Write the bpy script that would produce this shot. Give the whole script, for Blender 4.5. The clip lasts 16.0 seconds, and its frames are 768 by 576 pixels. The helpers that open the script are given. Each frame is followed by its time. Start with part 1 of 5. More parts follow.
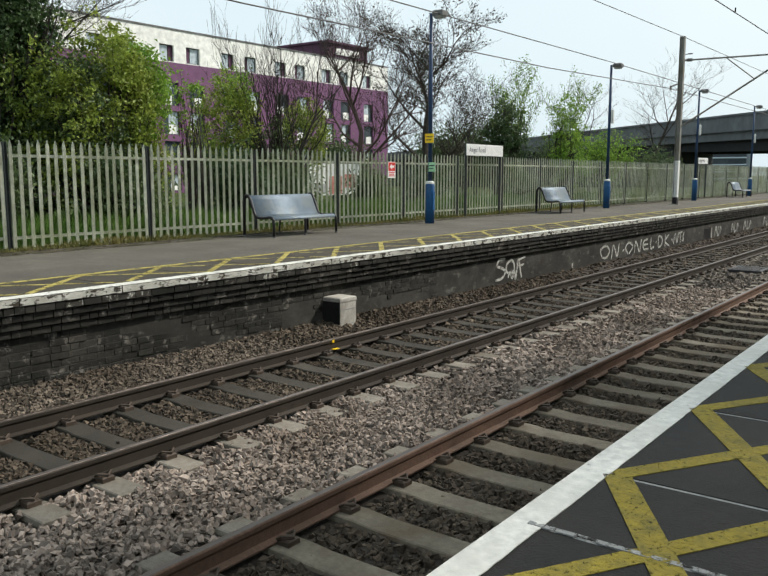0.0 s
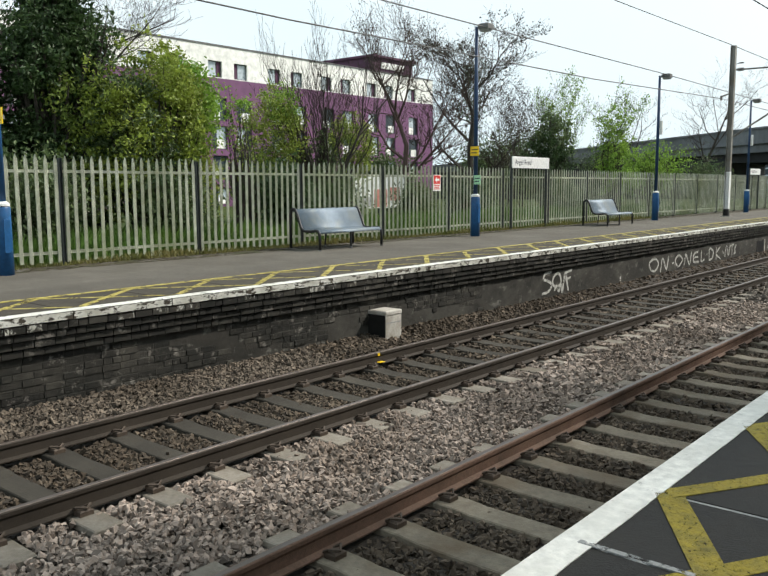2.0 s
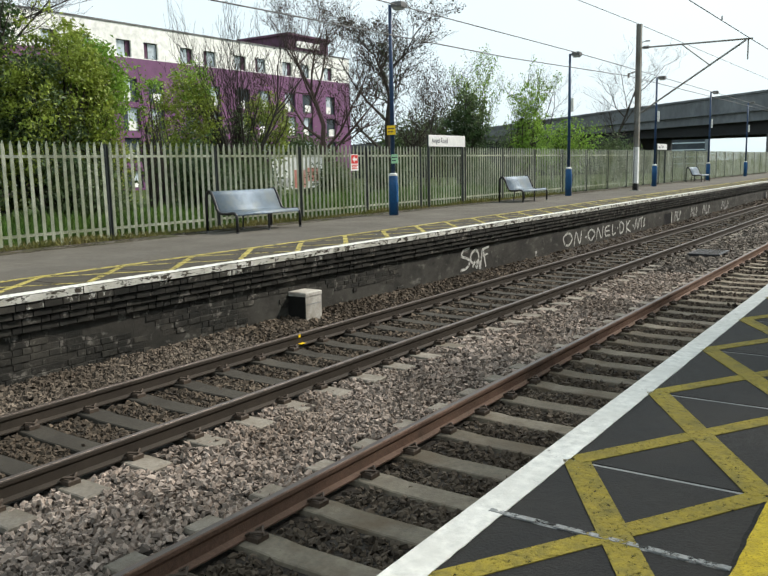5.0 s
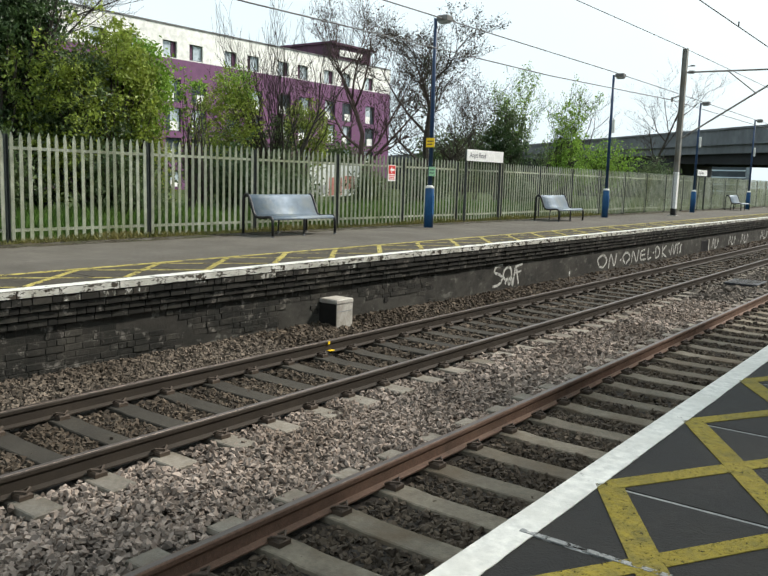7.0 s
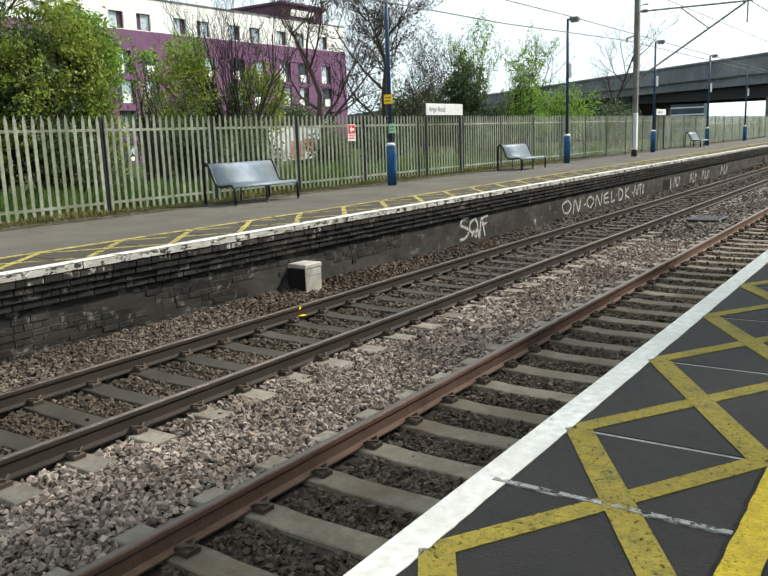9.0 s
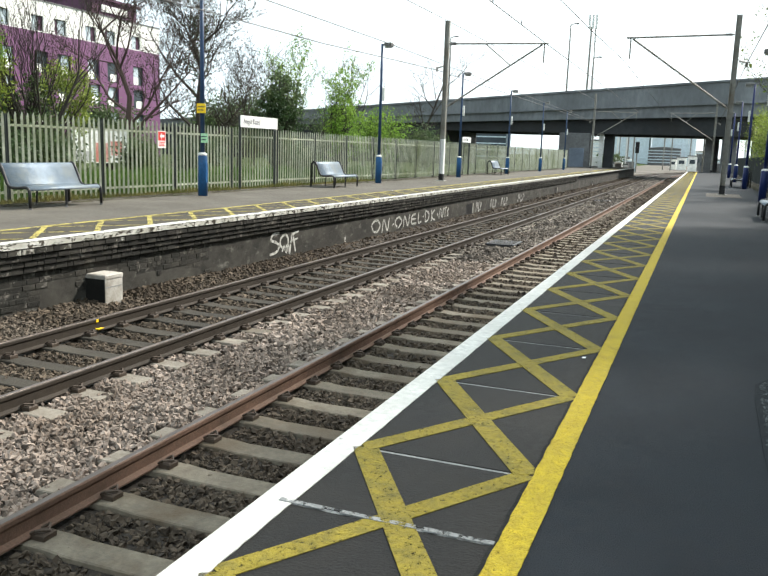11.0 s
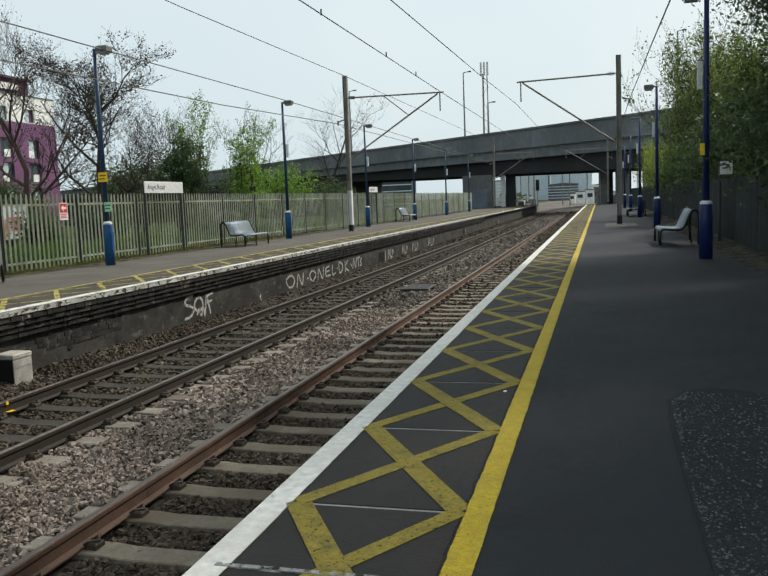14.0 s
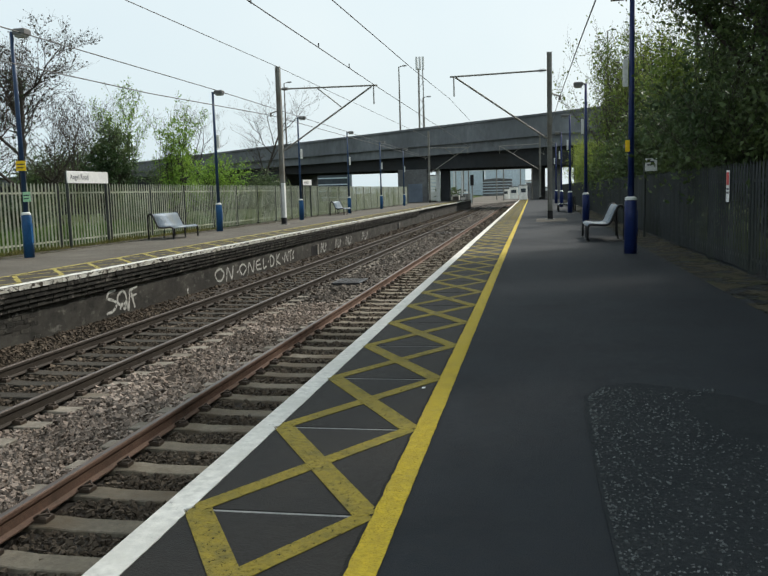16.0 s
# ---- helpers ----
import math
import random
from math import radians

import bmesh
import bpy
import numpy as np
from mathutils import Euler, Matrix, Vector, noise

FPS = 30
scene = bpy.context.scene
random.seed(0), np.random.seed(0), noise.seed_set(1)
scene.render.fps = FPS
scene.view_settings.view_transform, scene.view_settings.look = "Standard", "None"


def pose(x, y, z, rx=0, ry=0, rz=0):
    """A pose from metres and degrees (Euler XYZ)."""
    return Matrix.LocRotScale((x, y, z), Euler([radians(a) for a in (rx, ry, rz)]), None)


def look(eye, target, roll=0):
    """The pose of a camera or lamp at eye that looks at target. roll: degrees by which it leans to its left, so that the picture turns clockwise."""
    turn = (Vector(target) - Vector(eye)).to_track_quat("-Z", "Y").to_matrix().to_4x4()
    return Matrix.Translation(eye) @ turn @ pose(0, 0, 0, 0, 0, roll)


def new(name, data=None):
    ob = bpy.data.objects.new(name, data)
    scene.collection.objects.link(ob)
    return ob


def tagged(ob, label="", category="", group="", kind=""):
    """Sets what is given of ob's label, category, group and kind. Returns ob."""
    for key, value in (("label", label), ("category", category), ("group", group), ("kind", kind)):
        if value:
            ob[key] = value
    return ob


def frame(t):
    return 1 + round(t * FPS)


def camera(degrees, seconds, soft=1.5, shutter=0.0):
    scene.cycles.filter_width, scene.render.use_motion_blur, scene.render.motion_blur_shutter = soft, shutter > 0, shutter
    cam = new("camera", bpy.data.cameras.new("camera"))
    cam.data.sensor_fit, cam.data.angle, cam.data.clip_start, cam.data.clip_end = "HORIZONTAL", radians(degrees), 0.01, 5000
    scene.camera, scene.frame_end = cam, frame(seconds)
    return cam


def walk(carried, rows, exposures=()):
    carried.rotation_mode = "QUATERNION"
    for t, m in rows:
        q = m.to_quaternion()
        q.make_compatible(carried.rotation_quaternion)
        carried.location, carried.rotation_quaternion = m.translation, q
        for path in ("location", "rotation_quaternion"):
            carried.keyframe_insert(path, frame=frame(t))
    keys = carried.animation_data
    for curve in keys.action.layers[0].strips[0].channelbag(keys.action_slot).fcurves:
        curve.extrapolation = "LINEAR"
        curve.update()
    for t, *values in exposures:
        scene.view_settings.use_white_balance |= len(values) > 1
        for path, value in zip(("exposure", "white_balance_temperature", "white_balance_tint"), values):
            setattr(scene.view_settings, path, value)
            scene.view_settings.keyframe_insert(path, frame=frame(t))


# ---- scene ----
cam = camera(51.0, 16.0)
PATH = [
    (0, (1.374, 0.565, 1.282), (0.186, 2.149, 1.004), -0.0),
    (0.5, (1.365, 0.566, 1.29), (0.095, 2.089, 1.034), -0.5),
    (1, (1.363, 0.573, 1.28), (0.09, 2.097, 1.039), -0.2),
    (1.5, (1.366, 0.564, 1.291), (0.092, 2.087, 1.05), -0.3),
    (2, (1.368, 0.546, 1.295), (0.091, 2.065, 1.048), -0.3),
    (2.5, (1.361, 0.555, 1.292), (0.082, 2.076, 1.063), -0.4),
    (3, (1.375, 0.561, 1.295), (0.121, 2.1, 1.049), -2.0),
    (3.5, (1.397, 0.56, 1.295), (0.203, 2.141, 1.019), -1.0),
    (4, (1.408, 0.569, 1.294), (0.237, 2.164, 1.005), -1.7),
    (4.2, (1.425, 0.579, 1.297), (0.296, 2.199, 0.983), -2.0),
    (6.3, (1.38, 0.537, 1.288), (0.209, 2.135, 1.012), 1.3),
    (6.5, (1.373, 0.544, 1.283), (0.188, 2.128, 0.989), 1.8),
    (7, (1.373, 0.545, 1.293), (0.191, 2.136, 1.021), 1.7),
    (7.5, (1.387, 0.558, 1.296), (0.235, 2.174, 1.052), -0.4),
    (8, (1.398, 0.552, 1.291), (0.263, 2.17, 0.985), -1.4),
    (8.2, (1.392, 0.552, 1.288), (0.226, 2.14, 0.939), -1.7),
    (10.3, (1.493, 0.578, 1.34), (0.571, 2.306, 0.938), -2.3),
    (10.5, (1.505, 0.571, 1.334), (0.625, 2.319, 0.923), -1.9),
    (11, (1.514, 0.538, 1.363), (0.806, 2.377, 1.023), 1.9),
    (11.5, (1.545, 0.527, 1.341), (0.924, 2.398, 1.005), -0.5),
    (12, (1.529, 0.493, 1.33), (1.022, 2.404, 1.026), -0.5),
    (12.5, (1.477, 0.46, 1.344), (0.746, 2.305, 1.096), -2.1),
    (13, (1.478, 0.405, 1.347), (0.609, 2.195, 1.143), -2.0),
    (13.5, (1.469, 0.484, 1.338), (0.656, 2.299, 1.131), -5.0),
    (14, (1.537, 0.485, 1.361), (1.017, 2.404, 1.146), -2.3),
    (14.5, (1.495, 0.518, 1.351), (0.978, 2.438, 1.143), -0.3),
    (15, (1.483, 0.487, 1.346), (0.808, 2.358, 1.143), -1.9),
    (15.5, (1.523, 0.52, 1.345), (1.005, 2.44, 1.137), -1.1),
    (16, (1.63, 0.665, 1.344), (1.264, 2.617, 1.108), -1.7),
]
walk(cam, [(t, look(eye, goal, lean)) for t, eye, goal, lean in PATH],
     [(0.0, 0.31), (0.5, 0.46), (1.5, 0.50), (3.5, 0.50), (7.0, 0.54), (8.2, 0.58), (11.0, 1.10), (11.5, 0.72), (12.0, 0.78), (12.5, 0.62), (13.0, 0.28), (13.5, 0.12), (14.5, 0.10), (15.0, 0.06), (16.0, 0.22)])

# ---- light ----
world = bpy.data.worlds.new("world")
scene.world = world
world.use_nodes = True
wn, wl = world.node_tree.nodes, world.node_tree.links
sky = wn.new("ShaderNodeTexSky")
sky.sky_type, sky.sun_disc = "NISHITA", False
SUN_UP, SUN_FROM = 45.0, Vector((0.56, 0.83, 0.0)).normalized()
sky.sun_elevation = radians(SUN_UP)
sky.sun_rotation = math.atan2(SUN_FROM.x, SUN_FROM.y)
sky.dust_density, sky.air_density, sky.ozone_density = 6.0, 1.0, 1.0
# a thin, bright haze of high cloud over the blue
haze = wn.new("ShaderNodeTexNoise")
haze.inputs["Scale"].default_value, haze.inputs["Detail"].default_value = 1.6, 5.0
ramp = wn.new("ShaderNodeValToRGB")
ramp.color_ramp.elements[0].position, ramp.color_ramp.elements[0].color = 0.30, (7.4, 9.0, 9.7, 1)
ramp.color_ramp.elements[1].position, ramp.color_ramp.elements[1].color = 0.75, (9.3, 10.2, 10.3, 1)
wmix = wn.new("ShaderNodeMixRGB")
wmix.inputs[0].default_value = 0.85
wl.new(haze.outputs["Fac"], ramp.inputs[0])
wl.new(sky.outputs[0], wmix.inputs[1])
wl.new(ramp.outputs[0], wmix.inputs[2])
wl.new(wmix.outputs[0], wn["Background"].inputs[0])
wn["Background"].inputs[1].default_value = 0.088
sun = new("sun", bpy.data.lights.new("sun", "SUN"))
sun.data.energy, sun.data.angle, sun.data.color = 3.9, radians(4.0), (1.0, 0.94, 0.85)
sun.matrix_world = look(Vector((0, 0, 30)) + SUN_FROM * 30, Vector((0, 0, 30)) + SUN_FROM * 30 - SUN_FROM * math.cos(radians(SUN_UP)) - Vector((0, 0, math.sin(radians(SUN_UP)))))


# ---- materials ----
def surf(name, c1, c2, scale=3.0, rough=0.8, bump=0.2, bscale=60.0, metal=0.0, stain=None, sscale=0.7, rand=0.0, island=False,
         wear=0.0, wscale=14.0, stretch=(1, 1, 1), spec=0.3, fleck=None, fscale=6.0):
    """A painted, stony or metal surface: two colours mixed by noise, an optional larger stain, fine relief; rand: how much whole pieces
    differ; wear: the share of a paint coat that has come off."""
    m = bpy.data.materials.new(name)
    m.use_nodes = True
    n, k = m.node_tree.nodes, m.node_tree.links
    b = n["Principled BSDF"]
    geo = n.new("ShaderNodeNewGeometry")
    mp = n.new("ShaderNodeMapping")
    mp.inputs["Scale"].default_value = stretch
    k.new(geo.outputs["Position"], mp.inputs["Vector"])

    def noise_at(s, detail=6.0, r=0.6):
        t = n.new("ShaderNodeTexNoise")
        t.inputs["Scale"].default_value, t.inputs["Detail"].default_value, t.inputs["Roughness"].default_value = s, detail, r
        k.new(mp.outputs[0], t.inputs["Vector"])
        return t

    def ramped(src, lo, hi):
        r = n.new("ShaderNodeMapRange")
        r.inputs["From Min"].default_value, r.inputs["From Max"].default_value = lo, hi
        k.new(src, r.inputs["Value"])
        return r.outputs["Result"]

    def mixed(fac, a, c):
        x = n.new("ShaderNodeMixRGB")
        if fac is not None:
            k.new(fac, x.inputs[0])
        for s, v in ((x.inputs[1], a), (x.inputs[2], c)):
            if isinstance(v, tuple):
                s.default_value = (*v, 1)
            else:
                k.new(v, s)
        return x
    col = mixed(ramped(noise_at(scale).outputs["Fac"], 0.32, 0.68), c1, c2).outputs[0]
    fine = noise_at(scale * 9, 4.0)
    x = mixed(ramped(fine.outputs["Fac"], 0.3, 0.7), (0.72, 0.72, 0.72), (1.22, 1.22, 1.22))
    mul = n.new("ShaderNodeMixRGB")
    mul.blend_type, mul.inputs[0].default_value = "MULTIPLY", 0.8
    k.new(col, mul.inputs[1])
    k.new(x.outputs[0], mul.inputs[2])
    col = mul.outputs[0]
    if rand:
        if island:
            rnd = geo.outputs["Random Per Island"]
        else:
            rnd = n.new("ShaderNodeObjectInfo").outputs["Random"]
        hsv = n.new("ShaderNodeHueSaturation")
        mr = n.new("ShaderNodeMapRange")
        mr.inputs["To Min"].default_value, mr.inputs["To Max"].default_value = 1 - rand, 1 + rand
        k.new(rnd, mr.inputs["Value"])
        k.new(mr.outputs[0], hsv.inputs["Value"])
        k.new(col, hsv.inputs["Color"])
        col = hsv.outputs[0]
    if stain:
        col = mixed(ramped(noise_at(sscale, 8.0, 0.7).outputs["Fac"], 0.46, 0.68), col, stain).outputs[0]
    if fleck:
        col = mixed(ramped(noise_at(fscale, 10.0, 0.75).outputs["Fac"], 0.555, 0.64), col, fleck).outputs[0]
    k.new(col, b.inputs["Base Color"])
    b.inputs["Metallic"].default_value = metal
    b.inputs["Specular IOR Level"].default_value = spec
    rr = n.new("ShaderNodeMapRange")
    rr.inputs["To Min"].default_value, rr.inputs["To Max"].default_value = max(0.03, rough - 0.12), min(1.0, rough + 0.12)
    k.new(fine.outputs["Fac"], rr.inputs["Value"])
    k.new(rr.outputs[0], b.inputs["Roughness"])
    if bump:
        bp = n.new("ShaderNodeBump")
        bp.inputs["Strength"].default_value, bp.inputs["Distance"].default_value = bump, 0.02
        k.new(noise_at(bscale, 5.0).outputs["Fac"], bp.inputs["Height"])
        k.new(bp.outputs[0], b.inputs["Normal"])
    if wear:
        tr = n.new("ShaderNodeBsdfTransparent")
        ms = n.new("ShaderNodeMixShader")
        k.new(ramped(noise_at(wscale, 9.0, 0.72).outputs["Fac"], 0.30 + wear * 0.3, 0.36 + wear * 0.3), ms.inputs[0])
        k.new(tr.outputs[0], ms.inputs[1])
        k.new(b.outputs[0], ms.inputs[2])
        k.new(ms.outputs[0], n["Material Output"].inputs[0])
    return m


def leafy(name, c1, c2, rough=0.5):
    """Leaves: each differs in tone, and lets some light through."""
    m = surf(name, c1, c2, 0.8, rough, 0, 10, rand=0.33, island=True)
    n, k = m.node_tree.nodes, m.node_tree.links
    b = n["Principled BSDF"]
    tl = n.new("ShaderNodeBsdfTranslucent")
    ms = n.new("ShaderNodeMixShader")
    ms.inputs[0].default_value = 0.35
    k.new(b.inputs["Base Color"].links[0].from_socket, tl.inputs[0])
    k.new(b.outputs[0], ms.inputs[1])
    k.new(tl.outputs[0], ms.inputs[2])
    k.new(ms.outputs[0], n["Material Output"].inputs[0])
    return m


M = {}
# Tree shade and a blue sky sheen are put into this near-black.
M["asphalt_near"] = surf("asphalt_shaded", (0.0069, 0.0097, 0.0134), (0.0138, 0.0183, 0.0236), 1.3, 0.75, 0.5, 140, stain=(0.0160, 0.0208, 0.0256), sscale=0.5, spec=0.2)
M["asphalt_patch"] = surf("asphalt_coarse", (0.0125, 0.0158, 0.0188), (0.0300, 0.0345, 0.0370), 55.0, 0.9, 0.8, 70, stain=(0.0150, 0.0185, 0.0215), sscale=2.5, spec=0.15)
M["asphalt_chip"] = surf("asphalt_chippings", (0.035, 0.040, 0.042), (0.120, 0.128, 0.128), 5.0, 0.9, 0.2, 60, rand=0.6, island=True)
M["asphalt_far"] = surf("asphalt_worn", (0.0663, 0.0595, 0.0493), (0.1062, 0.0960, 0.0808), 0.9, 0.9, 0.4, 110, stain=(0.0595, 0.0527, 0.0408), sscale=0.35)
M["slab_near"] = surf("slab_dark", (0.0060, 0.0056, 0.0051), (0.0120, 0.0107, 0.0086), 2.5, 0.72, 0.35, 80, stain=(0.0150, 0.0128, 0.0095), sscale=1.2, rand=0.12)
M["slab_far"] = surf("slab_brown", (0.0298, 0.0250, 0.0179), (0.0506, 0.0428, 0.0309), 2.5, 0.85, 0.3, 80, rand=0.1)
M["mortar"] = surf("mortar", (0.2100, 0.2170, 0.2170), (0.2940, 0.2940, 0.2870), 8, 0.9, 0.4, 90)
M["white_paint"] = surf("white_line_paint", (0.62, 0.60, 0.55), (0.69, 0.67, 0.62), 2.0, 0.6, 0.2, 90, stain=(0.56, 0.54, 0.49), sscale=1.4, wear=0.06, wscale=7)
M["white_front"] = surf("white_nosing_dirty", (0.40, 0.40, 0.36), (0.66, 0.66, 0.61), 5.0, 0.75, 0.4, 60, stain=(0.30, 0.29, 0.24), sscale=3.0, wear=0.46, wscale=6, stretch=(1, 1, 2.2))
M["white_run"] = surf("whitewash_runs", (0.3060, 0.3060, 0.2720), (0.4930, 0.4930, 0.4505), 5.0, 0.8, 0.4, 60, stain=(0.1700, 0.1615, 0.1275), sscale=4.0, wear=0.80, wscale=9, stretch=(1, 1, 0.5))
M["white_old"] = surf("white_nosing_paint", (0.5100, 0.5100, 0.4675), (0.6800, 0.6800, 0.6460), 4.0, 0.7, 0.3, 60, stain=(0.4080, 0.3995, 0.3400), sscale=2.5, wear=0.30, wscale=5)
M["yellow_paint"] = surf("yellow_line_paint", (0.5000, 0.3650, 0.0160), (0.6200, 0.4650, 0.0272), 3.0, 0.65, 0.6, 120, stain=(0.3800, 0.2800, 0.0192), sscale=3.0, wear=0.36, wscale=120)
M["yellow_worn"] = surf("yellow_hatch_paint", (0.2154, 0.1672, 0.0160), (0.3231, 0.2508, 0.0265), 3.0, 0.7, 0.5, 120, stain=(0.1122, 0.0924, 0.0197), sscale=6.0, wear=0.32, wscale=55)
M["yellow_far"] = surf("yellow_far_paint", (0.27, 0.225, 0.05), (0.40, 0.34, 0.09), 2.0, 0.7, 0.3, 90, wear=0.46, wscale=7)
M["coping"] = surf("coping_concrete", (0.10, 0.095, 0.08), (0.22, 0.21, 0.18), 3.5, 0.9, 0.5, 60, stain=(0.05, 0.05, 0.04), sscale=1.5, rand=0.15)
M["brick"] = surf("brick_sooty", (0.0135, 0.0135, 0.0112), (0.0383, 0.0352, 0.0289), 3.0, 0.9, 0.6, 70, stain=(0.0081, 0.0086, 0.0068), sscale=1.0, rand=0.55, fleck=(0.1487, 0.1381, 0.1222), fscale=5.0)
M["brick_joined"] = surf("brick_sooty_joined", (0.0149, 0.0149, 0.0122), (0.0399, 0.0366, 0.0303), 3.0, 0.9, 0.6, 70, stain=(0.0095, 0.0101, 0.0080), sscale=1.0, rand=0.5, island=True, fleck=(0.1381, 0.1275, 0.1116), fscale=5.0)
# Black of joints and soot; on box side and courses it is also shade.
M["black_joint"] = surf("sooty_shaded_joint", (0.0056, 0.0056, 0.0049), (0.0140, 0.0140, 0.0119), 4, 0.95, 0.3, 40)
M["render_wall"] = surf("wall_render", (0.0135, 0.0135, 0.0110), (0.0360, 0.0328, 0.0274), 1.3, 0.9, 0.4, 40, stain=(0.0576, 0.0549, 0.0468), sscale=0.9, stretch=(1, 1, 1.6), fleck=(0.1170, 0.1125, 0.0990), fscale=3.2)
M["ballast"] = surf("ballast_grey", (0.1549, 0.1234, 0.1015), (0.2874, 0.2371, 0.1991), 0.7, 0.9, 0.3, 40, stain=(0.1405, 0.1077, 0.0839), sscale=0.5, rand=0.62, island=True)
# Darker copy of the grey stone: tree shade and dirt in one colour.
M["ballast_shaded_dirty"] = surf("ballast_grey_shaded_dirty", (0.0992, 0.0822, 0.0679), (0.1840, 0.1580, 0.1332), 0.7, 0.9, 0.3, 40, stain=(0.0900, 0.0718, 0.0561), sscale=0.5, rand=0.62, island=True)
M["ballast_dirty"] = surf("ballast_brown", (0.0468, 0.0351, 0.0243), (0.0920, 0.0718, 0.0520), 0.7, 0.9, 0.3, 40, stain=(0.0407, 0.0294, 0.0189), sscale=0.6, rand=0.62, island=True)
M["ballast_brown"] = surf("ballast_brown_pale", (0.0660, 0.0525, 0.0395), (0.1330, 0.1080, 0.0840), 0.7, 0.9, 0.3, 40, stain=(0.0560, 0.0430, 0.0300), sscale=0.6, rand=0.62, island=True)
M["sleeper_end"] = surf("sleeper_concrete_clean", (0.1500, 0.1330, 0.1080), (0.2250, 0.2020, 0.1680), 3.0, 0.9, 0.35, 60, stain=(0.1150, 0.0960, 0.0720), sscale=2.0, rand=0.2)
# Darkened on purpose: shadow in the gaps between stones is in this colour.
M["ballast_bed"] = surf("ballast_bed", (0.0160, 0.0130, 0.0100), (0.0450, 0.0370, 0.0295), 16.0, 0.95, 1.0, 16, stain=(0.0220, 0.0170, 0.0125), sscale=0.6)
M["ballast_bed_far"] = surf("gravel_pale", (0.1, 0.09, 0.078), (0.16, 0.148, 0.13), 0.6, 0.95, 0.3, 4, stain=(0.07, 0.06, 0.05), sscale=0.1, spec=0.1)
M["sleeper"] = surf("sleeper_concrete", (0.1150, 0.0975, 0.0727), (0.1886, 0.1628, 0.1233), 2.5, 0.9, 0.35, 60, stain=(0.0966, 0.0708, 0.0442), sscale=1.6, rand=0.18)
M["sleeper_dirty"] = surf("sleeper_concrete_dirty", (0.0262, 0.0226, 0.0171), (0.0443, 0.0388, 0.0297), 2.5, 0.9, 0.35, 60, stain=(0.0201, 0.0166, 0.0116), sscale=1.6, rand=0.18)
M["rail_rust"] = surf("rail_rust", (0.108, 0.063, 0.044), (0.170, 0.104, 0.073), 4.0, 0.75, 0.3, 90, stain=(0.074, 0.046, 0.032), sscale=2.0)
M["rail_dark"] = surf("rail_dark", (0.0204, 0.0156, 0.0109), (0.0374, 0.0286, 0.0204), 4.0, 0.7, 0.3, 90, stain=(0.0177, 0.0129, 0.0088), sscale=2.0)
M["rail_top"] = surf("rail_head", (0.0766, 0.0593, 0.0479), (0.1341, 0.1085, 0.0959), 5.0, 0.42, 0.1, 90, metal=0.6, stretch=(1, 0.1, 1))
M["clip"] = surf("clip_steel", (0.04, 0.029, 0.021), (0.075, 0.055, 0.04), 9, 0.7, 0.2, 80)
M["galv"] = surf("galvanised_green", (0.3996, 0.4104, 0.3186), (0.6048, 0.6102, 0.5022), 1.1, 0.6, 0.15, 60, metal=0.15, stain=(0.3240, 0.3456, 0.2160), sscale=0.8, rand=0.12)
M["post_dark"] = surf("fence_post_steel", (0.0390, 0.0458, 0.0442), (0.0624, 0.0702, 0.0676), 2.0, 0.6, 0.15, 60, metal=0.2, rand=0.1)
# Shaded copy of the galvanised steel: the trees' shade is in the colour.
M["galv_shaded"] = surf("galvanised_shaded", (0.0309, 0.0364, 0.0382), (0.0546, 0.0601, 0.0619), 1.1, 0.6, 0.15, 60, metal=0.2, stain=(0.0364, 0.0437, 0.0328), sscale=0.8, rand=0.12)
M["mast"] = surf("mast_steel", (0.19, 0.19, 0.175), (0.28, 0.275, 0.25), 2.0, 0.65, 0.2, 50, metal=0.2, stain=(0.17, 0.15, 0.12), sscale=1.2)
M["wire"] = surf("wire_copper", (0.05, 0.052, 0.05), (0.09, 0.09, 0.085), 3, 0.6, 0, 30)
M["blue"] = surf("blue_paint", (0.012, 0.075, 0.20), (0.02, 0.105, 0.26), 2.0, 0.42, 0.08, 40, stain=(0.018, 0.065, 0.16), sscale=1.5)
M["blue_dark"] = surf("blue_paint_dark", (0.012, 0.035, 0.085), (0.02, 0.05, 0.115), 2.0, 0.45, 0.08, 40)
M["navy"] = surf("navy_paint", (0.010, 0.020, 0.085), (0.014, 0.028, 0.12), 2.0, 0.4, 0.08, 40)
M["lantern"] = surf("lantern_grey", (0.10, 0.10, 0.10), (0.17, 0.17, 0.165), 4, 0.5, 0.1, 40)
M["lens"] = surf("lantern_lens", (0.30, 0.31, 0.31), (0.42, 0.42, 0.41), 4, 0.2, 0, 40)
M["black"] = surf("black_paint", (0.012, 0.012, 0.013), (0.028, 0.028, 0.03), 4, 0.45, 0.1, 60)
M["white"] = surf("white_plastic", (0.72, 0.73, 0.72), (0.82, 0.82, 0.80), 2, 0.45, 0.03, 40)
M["cream"] = surf("pale_plastic", (0.55, 0.57, 0.55), (0.66, 0.67, 0.65), 2, 0.45, 0.03, 40)
M["sign_yellow"] = surf("sign_yellow", (0.80, 0.52, 0.01), (0.86, 0.58, 0.02), 2, 0.4, 0.02, 40)
M["sign_red"] = surf("sign_red", (0.55, 0.03, 0.03), (0.62, 0.05, 0.04), 3, 0.45, 0.02, 40)
